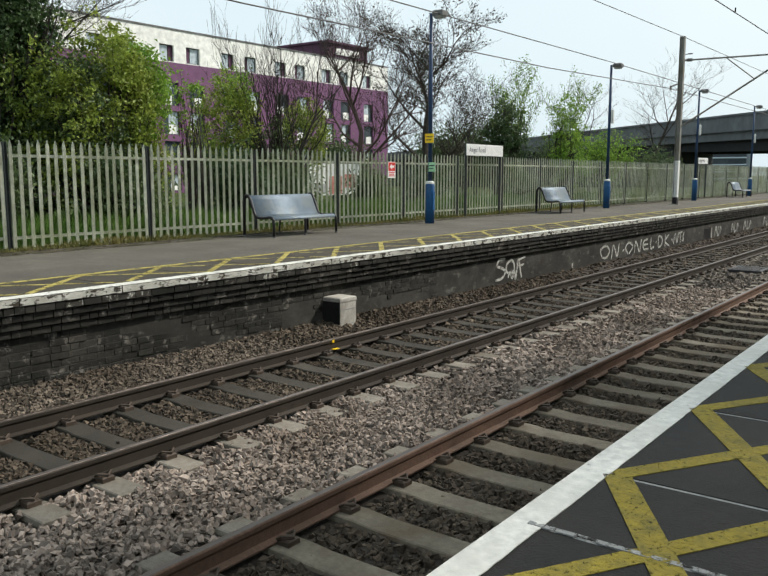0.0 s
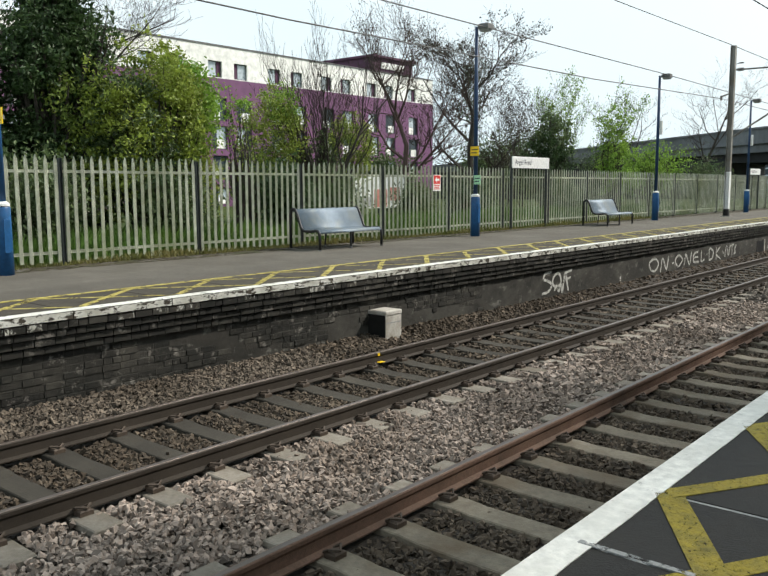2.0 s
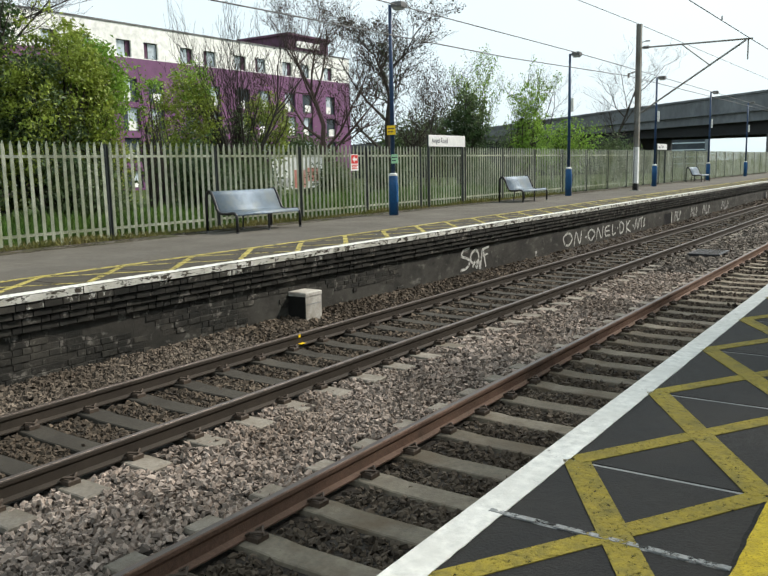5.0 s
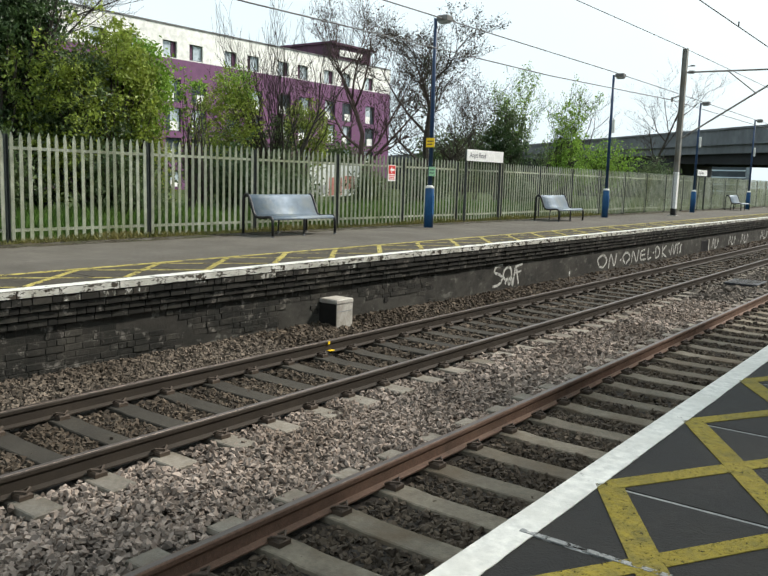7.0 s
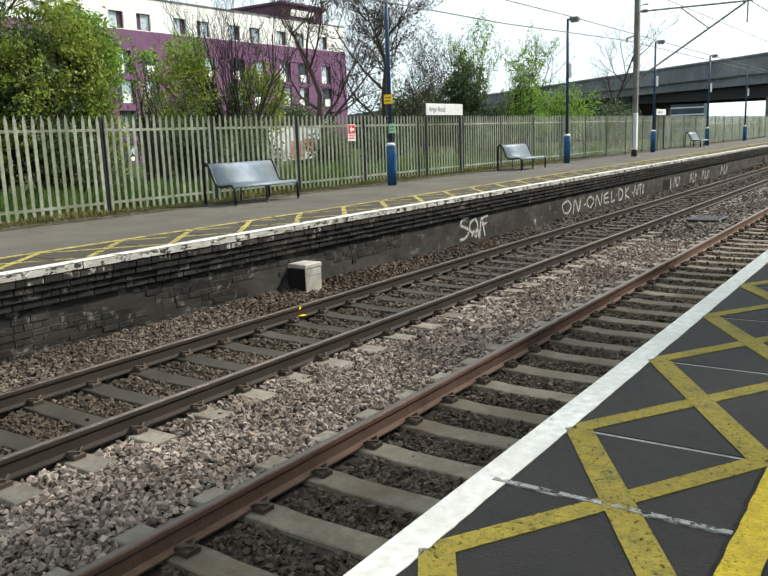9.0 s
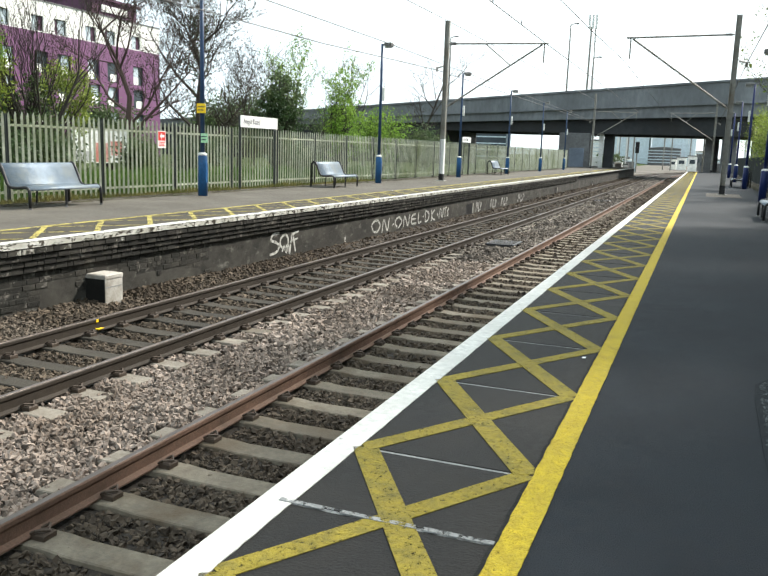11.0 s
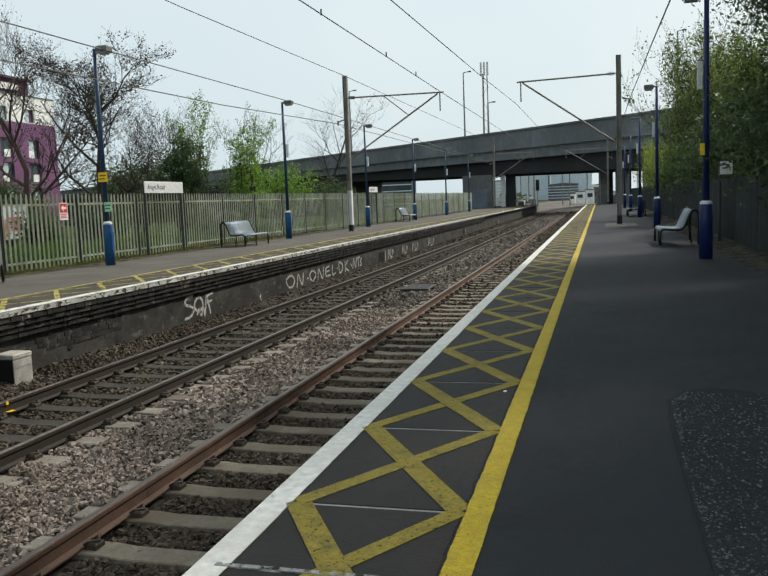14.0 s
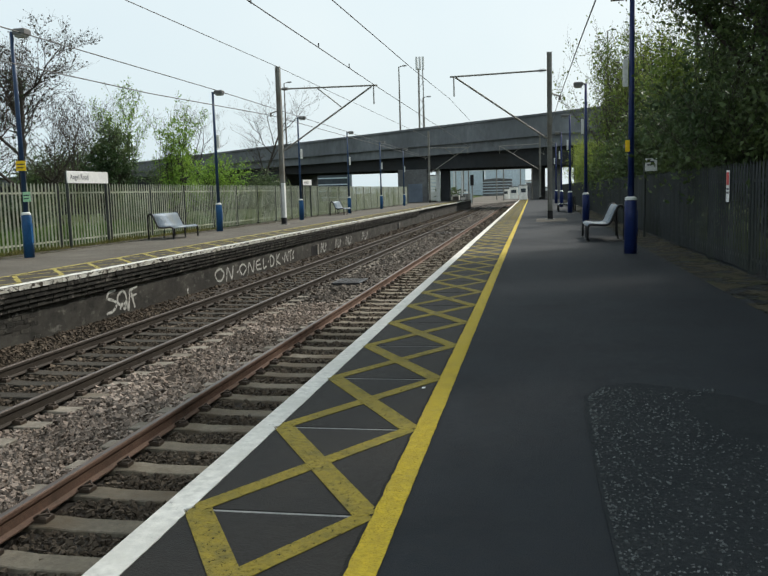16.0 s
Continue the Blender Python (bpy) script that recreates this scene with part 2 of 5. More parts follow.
M["red_faded"] = surf("red_faded_paint", (0.42, 0.15, 0.12), (0.52, 0.24, 0.20), 2, 0.7, 0.05, 30, stain=(0.55, 0.42, 0.38), sscale=1.5)
M["sign_green"] = surf("sign_green", (0.30, 0.62, 0.36), (0.42, 0.70, 0.46), 3, 0.45, 0.02, 40)
M["ink"] = surf("sign_ink", (0.02, 0.025, 0.05), (0.03, 0.035, 0.06), 3, 0.5, 0, 40)
M["graffiti"] = surf("spray_paint", (0.36, 0.36, 0.33), (0.55, 0.55, 0.52), 6, 0.7, 0.1, 60, wear=0.36, wscale=16)
M["bench"] = surf("bench_steel_blue", (0.1, 0.135, 0.17), (0.15, 0.19, 0.235), 5, 0.46, 0.35, 160, metal=0.35, stain=(0.17, 0.19, 0.19), sscale=2.0)
M["conc_box"] = surf("cast_concrete", (0.3456, 0.3264, 0.2880), (0.4992, 0.4800, 0.4416), 5, 0.9, 0.5, 60, stain=(0.2496, 0.2304, 0.1920), sscale=3)
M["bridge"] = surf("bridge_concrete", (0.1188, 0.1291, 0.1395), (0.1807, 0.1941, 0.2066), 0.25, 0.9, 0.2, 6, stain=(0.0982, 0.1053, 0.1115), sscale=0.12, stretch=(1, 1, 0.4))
# For parts below the deck; the shade there is put into the colour.
M["bridge_shaded"] = surf("bridge_under_deck_shaded", (0.0168, 0.0193, 0.0218), (0.0336, 0.0370, 0.0403), 0.3, 0.8, 0.1, 6, stain=(0.0235, 0.0227, 0.0218), sscale=0.2)
M["pier"] = surf("pier_concrete", (0.1040, 0.1080, 0.1120), (0.1520, 0.1540, 0.1560), 0.4, 0.9, 0.2, 8, stain=(0.0800, 0.0800, 0.0800), sscale=0.3)
M["purple"] = surf("purple_cladding", (0.135, 0.058, 0.122), (0.172, 0.075, 0.155), 0.15, 0.5, 0.05, 6, stain=(0.150, 0.062, 0.132), sscale=0.2)
M["plum"] = surf("plum_cladding", (0.075, 0.03, 0.06), (0.10, 0.04, 0.08), 0.15, 0.6, 0.05, 6)
M["stucco"] = surf("white_stucco", (0.72, 0.72, 0.68), (0.80, 0.80, 0.76), 0.2, 0.8, 0.05, 8)
M["glass_dark"] = surf("window_glass", (0.035, 0.045, 0.055), (0.06, 0.075, 0.085), 0.4, 0.08, 0, 8)
M["roof_grey"] = surf("roof_felt", (0.12, 0.12, 0.12), (0.17, 0.17, 0.17), 0.6, 0.9, 0.1, 8)
M["shed"] = surf("shed_cladding", (0.46, 0.55, 0.60), (0.60, 0.68, 0.72), 0.2, 0.7, 0.05, 6, stain=(0.38, 0.46, 0.50), sscale=0.2)
M["screen"] = surf("screen_sheet", (0.10, 0.125, 0.165), (0.15, 0.18, 0.225), 0.8, 0.6, 0.1, 20, stain=(0.09, 0.11, 0.14), sscale=0.6)
M["ground"] = surf("rough_ground", (0.028, 0.045, 0.012), (0.062, 0.075, 0.026), 0.35, 0.95, 0.8, 5, stain=(0.024, 0.045, 0.01), sscale=0.15, spec=0.05)
M["grass"] = leafy("grass_blades", (0.05, 0.115, 0.018), (0.115, 0.19, 0.036))
M["dirt"] = surf("dirt_and_moss", (0.028, 0.024, 0.012), (0.06, 0.048, 0.026), 3.0, 0.95, 0.6, 60, stain=(0.03, 0.036, 0.010), sscale=1.2, wear=0.54, wscale=2.6)
M["bark"] = surf("bark_grey", (0.0360, 0.0300, 0.0240), (0.0660, 0.0570, 0.0480), 3, 0.9, 0.7, 25, stretch=(1, 1, 0.3))
M["bark_red"] = surf("bark_brown", (0.0553, 0.0358, 0.0292), (0.0845, 0.0585, 0.0488), 3, 0.9, 0.7, 25, stretch=(1, 1, 0.3))
M["leaf_ivy"] = leafy("leaves_ivy", (0.0283, 0.0564, 0.0211), (0.0617, 0.1058, 0.0353))
M["leaf_olive"] = leafy("leaves_olive", (0.1250, 0.1800, 0.0240), (0.2850, 0.3500, 0.0600))
M["leaf_spring"] = leafy("leaves_spring", (0.120, 0.240, 0.026), (0.260, 0.400, 0.065))
M["leaf_dark"] = leafy("leaves_evergreen_shade", (0.0431, 0.0784, 0.0314), (0.1078, 0.1470, 0.0510))
M["leaf_bud"] = leafy("leaves_buds", (0.0330, 0.0303, 0.0209), (0.0605, 0.0550, 0.0330))
M["leaf_mid"] = leafy("leaves_dull_green", (0.075, 0.125, 0.024), (0.175, 0.235, 0.045))
# The sky's reflection is painted into the pane colour.
M["glass_sky"] = surf("window_glass_sky_tint", (0.36, 0.42, 0.46), (0.50, 0.56, 0.60), 0.4, 0.12, 0, 8)
M["weed"] = leafy("leaves_weed", (0.10, 0.12, 0.03), (0.22, 0.19, 0.07))


# ---- mesh helpers ----
class Geo:
    """Vertices and faces of one part, gathered from simple solids."""

    def __init__(self):
        self.v, self.f = [], []

    def add(self, vs, fs):
        o = len(self.v)
        self.v += [tuple(p) for p in vs]
        self.f += [tuple(i + o for i in q) for q in fs]
        return self

    def box(self, x0, x1, y0, y1, z0, z1):
        return self.add([(x0, y0, z0), (x1, y0, z0), (x1, y1, z0), (x0, y1, z0), (x0, y0, z1), (x1, y0, z1), (x1, y1, z1), (x0, y1, z1)],
                        [(0, 3, 2, 1), (4, 5, 6, 7), (0, 1, 5, 4), (1, 2, 6, 5), (2, 3, 7, 6), (3, 0, 4, 7)])

    def cbox(self, x0, x1, y0, y1, z0, z1, c):
        """A box whose upper edges are chamfered by c."""
        vs = [(x0, y0, z0), (x1, y0, z0), (x1, y1, z0), (x0, y1, z0), (x0, y0, z1 - c), (x1, y0, z1 - c), (x1, y1, z1 - c), (x0, y1, z1 - c),
              (x0 + c, y0 + c, z1), (x1 - c, y0 + c, z1), (x1 - c, y1 - c, z1), (x0 + c, y1 - c, z1)]
        return self.add(vs, [(0, 3, 2, 1), (8, 9, 10, 11), (0, 1, 5, 4), (1, 2, 6, 5), (2, 3, 7, 6), (3, 0, 4, 7),
                             (4, 5, 9, 8), (5, 6, 10, 9), (6, 7, 11, 10), (7, 4, 8, 11)])

    def tube(self, points, radii, n=8, caps=True):
        pts = [Vector(p) for p in points]
        if not isinstance(radii, (list, tuple)):
            radii = [radii] * len(pts)
        o, side = len(self.v), None
        for i, p in enumerate(pts):
            d = (pts[min(i + 1, len(pts) - 1)] - pts[max(i - 1, 0)]).normalized()
            a = side if side is not None else (Vector((1, 0, 0)) if abs(d.x) < 0.8 else Vector((0, 0, 1)))
            a = (a - d * a.dot(d)).normalized()
            side, b = a, d.cross(a)
            for j in range(n):
                w = 2 * math.pi * j / n
                self.v.append(tuple(p + (a * math.cos(w) + b * math.sin(w)) * radii[i]))
        for i in range(len(pts) - 1):
            for j in range(n):
                self.f.append((o + i * n + j, o + i * n + (j + 1) % n, o + (i + 1) * n + (j + 1) % n, o + (i + 1) * n + j))
        if caps:
            self.f.append(tuple(o + j for j in reversed(range(n))))
            self.f.append(tuple(o + (len(pts) - 1) * n + j for j in range(n)))
        return self

    def sweep(self, profile, ys, shift=None):
        """A closed x-z profile carried along y; shift(y) moves it in x."""
        n, o = len(profile), len(self.v)
        for y in ys:
            s = shift(y) if shift else 0.0
            self.v += [(x + s, y, z) for x, z in profile]
        for i in range(len(ys) - 1):
            for j in range(n):
                self.f.append((o + i * n + j, o + (i + 1) * n + j, o + (i + 1) * n + (j + 1) % n, o + i * n + (j + 1) % n))
        self.f += [tuple(o + j for j in range(n)), tuple(o + (len(ys) - 1) * n + j for j in reversed(range(n)))]
        return self


def mesh_of(name, geo, material, smooth=False):
    me = bpy.data.meshes.new(name)
    me.from_pydata(geo.v, [], geo.f)
    me.materials.append(material)
    bm = bmesh.new()
    bm.from_mesh(me)
    bmesh.ops.recalc_face_normals(bm, faces=bm.faces)
    bm.to_mesh(me)
    bm.free()
    if smooth:
        for p in me.polygons:
            p.use_smooth = True
    return me


def mesh_np(name, verts, faces, material):
    """A large mesh from arrays: verts (n, 3), faces (m, k)."""
    me = bpy.data.meshes.new(name)
    k = faces.shape[1]
    me.vertices.add(len(verts))
    me.vertices.foreach_set("co", np.asarray(verts, np.float32).ravel())
    me.loops.add(faces.size)
    me.loops.foreach_set("vertex_index", np.asarray(faces, np.int32).ravel())
    me.polygons.add(len(faces))
    me.polygons.foreach_set("loop_start", np.arange(0, faces.size, k, dtype=np.int32))
    me.update(calc_edges=True)
    me.shade_flat()
    me.materials.append(material)
    return me


def thing(name, at=(0, 0, 0), turn=0.0, label="", category="", group="", kind=""):
    ob = new(name)
    ob.matrix_basis = pose(*at, 0, 0, turn)
    ob.empty_display_size = 0.2
    return tagged(ob, label, category, group, kind)


def part(name, geo, material, parent=None, label="", smooth=False):
    me = geo if isinstance(geo, bpy.types.Mesh) else mesh_of(name, geo, material, smooth)
    ob = new(name, me)
    if parent is not None:
        ob.parent = parent
    return tagged(ob, label)


def solid(name, geo, material, label="", category="", group="", kind="", smooth=False):
    return tagged(part(name, geo, material, None, "", smooth), label, category, group, kind)


rng = np.random.default_rng(7)


# ---- ground, platforms and track ----
Y0, Y1, Y1_FAR = -6.0, 97.0, 113.0   # the platforms' ends
RAIL_Z = -0.915
SLAB, SLEEPER, SLEEPER_NEAR, SLEEPER_FAR = 1.237, 0.627, 2.255, 2.820   # slab length, sleeper spacing and the first sleepers
FAR_EDGE, FAR_FENCE, NEAR_FENCE = -6.68, -11.80, 4.75


def bend(y):
    """The line curves away past the bridge."""
    return 0.0022 * max(0.0, y - 104.0) ** 2


def build_ground():
    xs = [-900, -300, -120, -60, -40, -25, -15, -12.2, -7.2, -7.05, 0.25, 0.4, 5.2, 9, 20, 60, 300, 900]
    zs = [-0.6, -0.6, -0.5, -0.4, -0.3, -0.2, -0.12, -0.08, -0.08, -1.22, -1.22, -0.08, -0.08, 0.1, 0.3, 0.3, 0.3, 0.3]
    ys = [-300, -80, -20, 0, 20, 40, 60, 80, 97, 104, 115, 130, 150, 180, 240, 400, 900, 2500]
    v = [(x + (bend(min(y, 180)) if -7.1 < x < 0.5 else 0), y, z if -7.1 < x < 0.3 or y < 98 else (-1.0 if -20 < x < 9 else z)) for y in ys for x, z in zip(xs, zs)]
    n = len(xs)
    g = Geo().add(v, [(j * n + i, j * n + i + 1, (j + 1) * n + i + 1, (j + 1) * n + i) for j in range(len(ys) - 1) for i in range(n - 1)])
    solid("ground", g, M["ground"], "rough grassy ground beside and beyond the railway", "ground", kind="structure")
    # ballast bed: shoulders towards the far wall, flat elsewhere
    prof = [(-7.0, -1.4), (-7.0, -1.04), (-6.7, -1.06), (-6.2, -1.15), (-5.0, -1.135), (-3.4, -1.125), (-2.6, -1.125), (0.2, -1.14), (0.2, -1.4)]
    ys2 = [Y0, 20, 50, 104, 110, 116, 122, 130, 140, 150, 165, 180]
    solid("track_bed", Geo().sweep(prof, ys2, bend), M["ballast_bed"], "crushed-stone bed under the two tracks, gap shade in its colour", "track bed", kind="structure")


def ragged(x0, x1, z0, z1, e0, e1):
    """A painted stripe along the platform with uneven edges."""
    g, rr = Geo(), random.Random(5)
    ys = [Y0 + 0.05 * i for i in range(520)] + [20.0 + 2.0 * i for i in range(1, 39)] + [Y1]
    v = []
    for y in ys:
        a, b = x0 + rr.uniform(-e0, e0), x1 + rr.uniform(-e1, e1)
        v += [(a, y, z0), (b, y, z0), (b, y, z1), (a, y, z1)]
    f = [(4 * i + j, 4 * i + (j + 1) % 4, 4 * i + 4 + (j + 1) % 4, 4 * i + 4 + j) for i in range(len(ys) - 1) for j in range(4)]
    n = 4 * len(ys)
    return g.add(v, f + [(3, 2, 1, 0), (n - 4, n - 3, n - 2, n - 1)])


def build_platform_near():
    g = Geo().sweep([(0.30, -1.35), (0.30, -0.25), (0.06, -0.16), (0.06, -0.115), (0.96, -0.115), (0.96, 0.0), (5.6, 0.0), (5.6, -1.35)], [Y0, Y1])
    near = solid("platform_near", g, M["asphalt_near"], "near railway platform of smooth asphalt, shade in its colour", "platform", kind="structure")
    solid("slab_bedding", Geo().box(0.04, 0.958, Y0, Y1, -0.112, -0.004), M["mortar"], "pale mortar under the platform edge slabs", "bedding", kind="structure")
    v = []
    for y, x in ((-2.0, 2.0), (1.0, 1.90), (3.4, 1.915), (4.6, 1.91), (5.5, 1.922), (5.85, 1.94), (6.15, 2.08), (6.25, 2.3), (6.1, 2.6), (5.9, 2.9), (5.4, 3.15), (4.2, 3.2), (2.0, 3.3), (-2.0, 3.3)):
        v.append((x, y, 0.006))
    n = len(v)
    bottom = [(x, y, -0.002) for x, y, z in v]
    gp = Geo().add(v + bottom, [tuple(range(n))] + [(i, i + n, (i + 1) % n + n, (i + 1) % n) for i in range(n)])
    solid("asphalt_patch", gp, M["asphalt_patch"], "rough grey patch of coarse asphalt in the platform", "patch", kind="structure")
    solid("asphalt_patch", Geo().box(1.75, 3.0, 33.2, 36.6, 0.001, 0.006), M["asphalt_far"], "worn pale patch of asphalt round a mast foot", "patch", kind="structure")
    solid("white_edge_line", ragged(0.020, 0.156, 0.001, 0.005, 0.0, 0.002), M["white_paint"], "white painted line along the platform edge", "line", kind="structure")
    solid("edge_joint", ragged(0.944, 0.964, 0.0008, 0.0032, 0.005, 0.004), M["black_joint"], "dark ragged joint between slabs and asphalt", "joint", kind="structure")
    solid("yellow_line", ragged(0.960, 1.075, 0.001, 0.0055, 0.0032, 0.0022), M["yellow_paint"], "broad bright yellow line on dark asphalt", "line", kind="structure")
    return near


def build_platform_far():
    e = FAR_EDGE
    g = Geo().sweep([(-6.86, -1.35), (-6.86, -0.10), (-7.90, -0.10), (-7.90, 0.0), (-12.15, 0.0), (-12.15, -1.35)], [Y0, Y1_FAR])
    far = solid("platform_far", g, M["asphalt_far"], "opposite platform of worn grey asphalt", "platform", kind="structure")
    solid("wall_far", Geo().box(-6.86, -6.83, Y0, Y1_FAR, -1.35, -0.435), M["render_wall"], "sooty rendered platform wall with pale stains", "wall", kind="structure")
    solid("yellow_line_far", Geo().box(-8.02, -7.91, Y0, Y1_FAR, 0.001, 0.005), M["yellow_far"], "faded yellow line on the opposite platform", "line", kind="structure")
    return far


def x_marks(name, owner_label, x0, x1, y_first, period, count, width, material):
    """Crossed diagonal stripes between two lines, one cross to a slab."""
    own = thing(name, (0, 0, 0), label=owner_label, category="marking", kind="structure")
    g = Geo()
    for a, b, up, h in ((0.0, period, 0.0, width * 0.44), (period, 0.0, 0.001, width * 0.56)):
        d = Vector((x1 - x0, b - a, 0)).normalized() * h
        s = Vector((-d.y, d.x, 0))
        p, q = Vector((x0, a, 0)), Vector((x1, b, 0))
        ring = [p - s, q - s, q + s, p + s]
        g.add([(w.x, w.y, 0.001 + up) for w in ring] + [(w.x, w.y, 0.004 + up) for w in ring],
              [(0, 3, 2, 1), (4, 5, 6, 7), (0, 1, 5, 4), (1, 2, 6, 5), (2, 3, 7, 6), (3, 0, 4, 7)])
    me = mesh_of("painted_cross", g, material)
    for i in range(count):
        part("painted_cross", me, None, own).location = (0, y_first + i * period, 0)


RAIL = [(-0.070, 0.0), (0.070, 0.0), (0.070, 0.011), (0.026, 0.028), (0.022, 0.100), (0.035, 0.122), (0.035, 0.150), (0.028, 0.159),
        (-0.028, 0.159), (-0.035, 0.150), (-0.035, 0.122), (-0.022, 0.100), (-0.026, 0.028), (-0.070, 0.011)]


def build_rail(x, material, label):
    ys = [Y0, 30, 60, 104] + [104 + 4 * i for i in range(1, 20)]
    rail = thing("rail", (x, 0, RAIL_Z - 0.159), label=label, category="rail", group="running rails")
    part("rail_section", Geo().sweep(RAIL, ys, bend), material, rail)
    part("running_surface", Geo().sweep([(-0.024, 0.1585), (0.024, 0.1585), (0.022, 0.1605), (-0.022, 0.1605)], ys, bend), M["rail_top"], rail, "worn brown running surface")
    return rail


RAILS = (-0.695, -2.20, -4.10, -5.605)


def clip_mesh():
    g = Geo().cbox(0.065, 0.165, -0.055, 0.055, 0.0, 0.045, 0.012)
    g.tube([(0.06, -0.05, 0.035), (0.11, -0.06, 0.065), (0.16, 0.0, 0.055), (0.11, 0.06, 0.065), (0.07, 0.03, 0.04)], 0.011, 5)
    return mesh_of("rail_clip", g, M["clip"])


def build_sleepers():
    clip = clip_mesh()
    top = RAIL_Z - 0.159 - 0.008
    g = Geo()
    # a concrete beam, sides battered, a little lower between the rails
    rows = [(-1.21, -0.012), (-1.19, 0.0), (-0.87, 0.0), (-0.52, 0.0), (-0.36, -0.014), (0.36, -0.014), (0.52, 0.0), (0.87, 0.0), (1.19, 0.0), (1.21, -0.012)]
    for bx, bz in rows:
        g.v += [(bx, -0.145, -0.18), (bx, 0.145, -0.18), (bx, 0.118, bz - 0.008), (bx, 0.108, bz), (bx, -0.108, bz), (bx, -0.118, bz - 0.008)]
    for r in range(len(rows) - 1):
        for c in range(6):
            g.f.append((r * 6 + c, r * 6 + (c + 1) % 6, r * 6 + 6 + (c + 1) % 6, r * 6 + 6 + c))
    g.f += [(5, 4, 3, 2, 1, 0), tuple((len(rows) - 1) * 6 + c for c in range(6))]
    for cx, y_first, mat, txt in ((-1.4475, SLEEPER_NEAR, "sleeper", "pale concrete sleeper stained with rust"), (-4.8525, SLEEPER_FAR, "sleeper_dirty", "concrete sleeper darkened by brake dust")):
        me = mesh_of("sleeper", g, M[mat])
        # outside the rails the concrete stays clean
        me.materials.append(M["sleeper_end"])
        for p in me.polygons:
            p.material_index = 1 if abs(p.center.x) > 0.88 else 0
        for i in range(-6, 162):
            y = y_first + SLEEPER * i
            s = tagged(new("sleeper", me), txt, "sleeper", "sleepers of one track")
            s.matrix_basis = pose(cx + random.uniform(-0.02, 0.02), y + random.uniform(-0.015, 0.015), top, 0, 0, random.uniform(-0.6, 0.6))
            if 1.0 < y < 24:
                for dx in (-0.7525, 0.7525):
                    for turn in (0, 180):
                        part("rail_clip", clip, None, s).matrix_basis = pose(dx, 0, 0, 0, 0, turn)


def stones(name, label, material, n, region, height, size):
    """Loose angular stones; region(u, v) gives x and y, height(x, y) the bed or None to leave a gap."""
    u, v = rng.random(n), rng.random(n)
    x, y = region(u, v)
    z = height(x, y)
    keep = ~np.isnan(z)
    x, y, z = x[keep], y[keep], z[keep]
    n = len(x)
    cube = np.array([(-1, -1, -1), (1, -1, -1), (1, 1, -1), (-1, 1, -1), (-1, -1, 1), (1, -1, 1), (1, 1, 1), (-1, 1, 1)], float) * 0.5
    p = np.repeat(cube[None] * np.array([1.25, 0.85, 0.62]), n, axis=0)
    p[:, 4:, :2] *= rng.uniform(0.25, 1.0, (n, 1, 2))
    p = p + rng.uniform(-0.24, 0.24, (n, 8, 3))
    s = size * rng.uniform(0.6, 1.35, (n, 1, 1))
    yaw, tilt, axis = rng.uniform(0, 2 * np.pi, n), rng.normal(0, 0.8, n), rng.uniform(0, 2 * np.pi, n)
    cy, sy, ct, st = np.cos(yaw), np.sin(yaw), np.cos(tilt), np.sin(tilt)
    ux, uy, o = np.cos(axis), np.sin(axis), 1 - np.cos(tilt)
    lean = np.stack([np.stack([ct + ux * ux * o, ux * uy * o, uy * st], -1), np.stack([ux * uy * o, ct + uy * uy * o, -ux * st], -1), np.stack([-uy * st, ux * st, ct], -1)], 1)
    zero, one = np.zeros(n), np.ones(n)
    turn = np.stack([np.stack([cy, -sy, zero], -1), np.stack([sy, cy, zero], -1), np.stack([zero, zero, one], -1)], 1)
    rot = lean @ turn
    p = np.einsum("nij,nkj->nki", rot, p * s)
    p += np.stack([x, y, z], -1)[:, None]
    quads = np.array([(0, 3, 2, 1), (4, 5, 6, 7), (0, 1, 5, 4), (1, 2, 6, 5), (2, 3, 7, 6), (3, 0, 4, 7)])
    f = (quads[None] + 8 * np.arange(n)[:, None, None]).reshape(-1, 4)
    return tagged(new(name, mesh_np(name, p.reshape(-1, 3), f, material)), label, "ballast", kind="stuff")


def span(x0, x1, y0, y1, power=1.0):
    return lambda u, v: (x0 + (x1 - x0) * u, y0 + (y1 - y0) * v ** power)


def bed(track_x, y_first, lift=0.0):
    """Stone height between the sleepers of one track; none over the sleepers' tops or on the rails."""
    def h(x, y):
        off = np.abs((y - y_first + SLEEPER / 2) % SLEEPER - SLEEPER / 2)
        z = -1.130 + lift + rng.uniform(-0.046, 0.028, len(x))
        inside = np.abs(x - track_x) < 1.20
        z[inside & (off < 0.140) & (rng.random(len(x)) > 0.012)] = np.nan
        for r in RAILS:
            z[np.abs(x - r) < 0.10] = np.nan
        return z
    return h


def shoulder(x, y):
    z = np.interp(x, [-6.85, -6.7, -6.2, -5.75], [-1.0, -1.01, -1.10, -1.13]) - np.interp(y, [9, 20], [0, 0.09]) * (x < -6.1) + rng.uniform(-0.035, 0.034, len(x))
    z[np.abs(x + 5.605) < 0.10] = np.nan
    return z


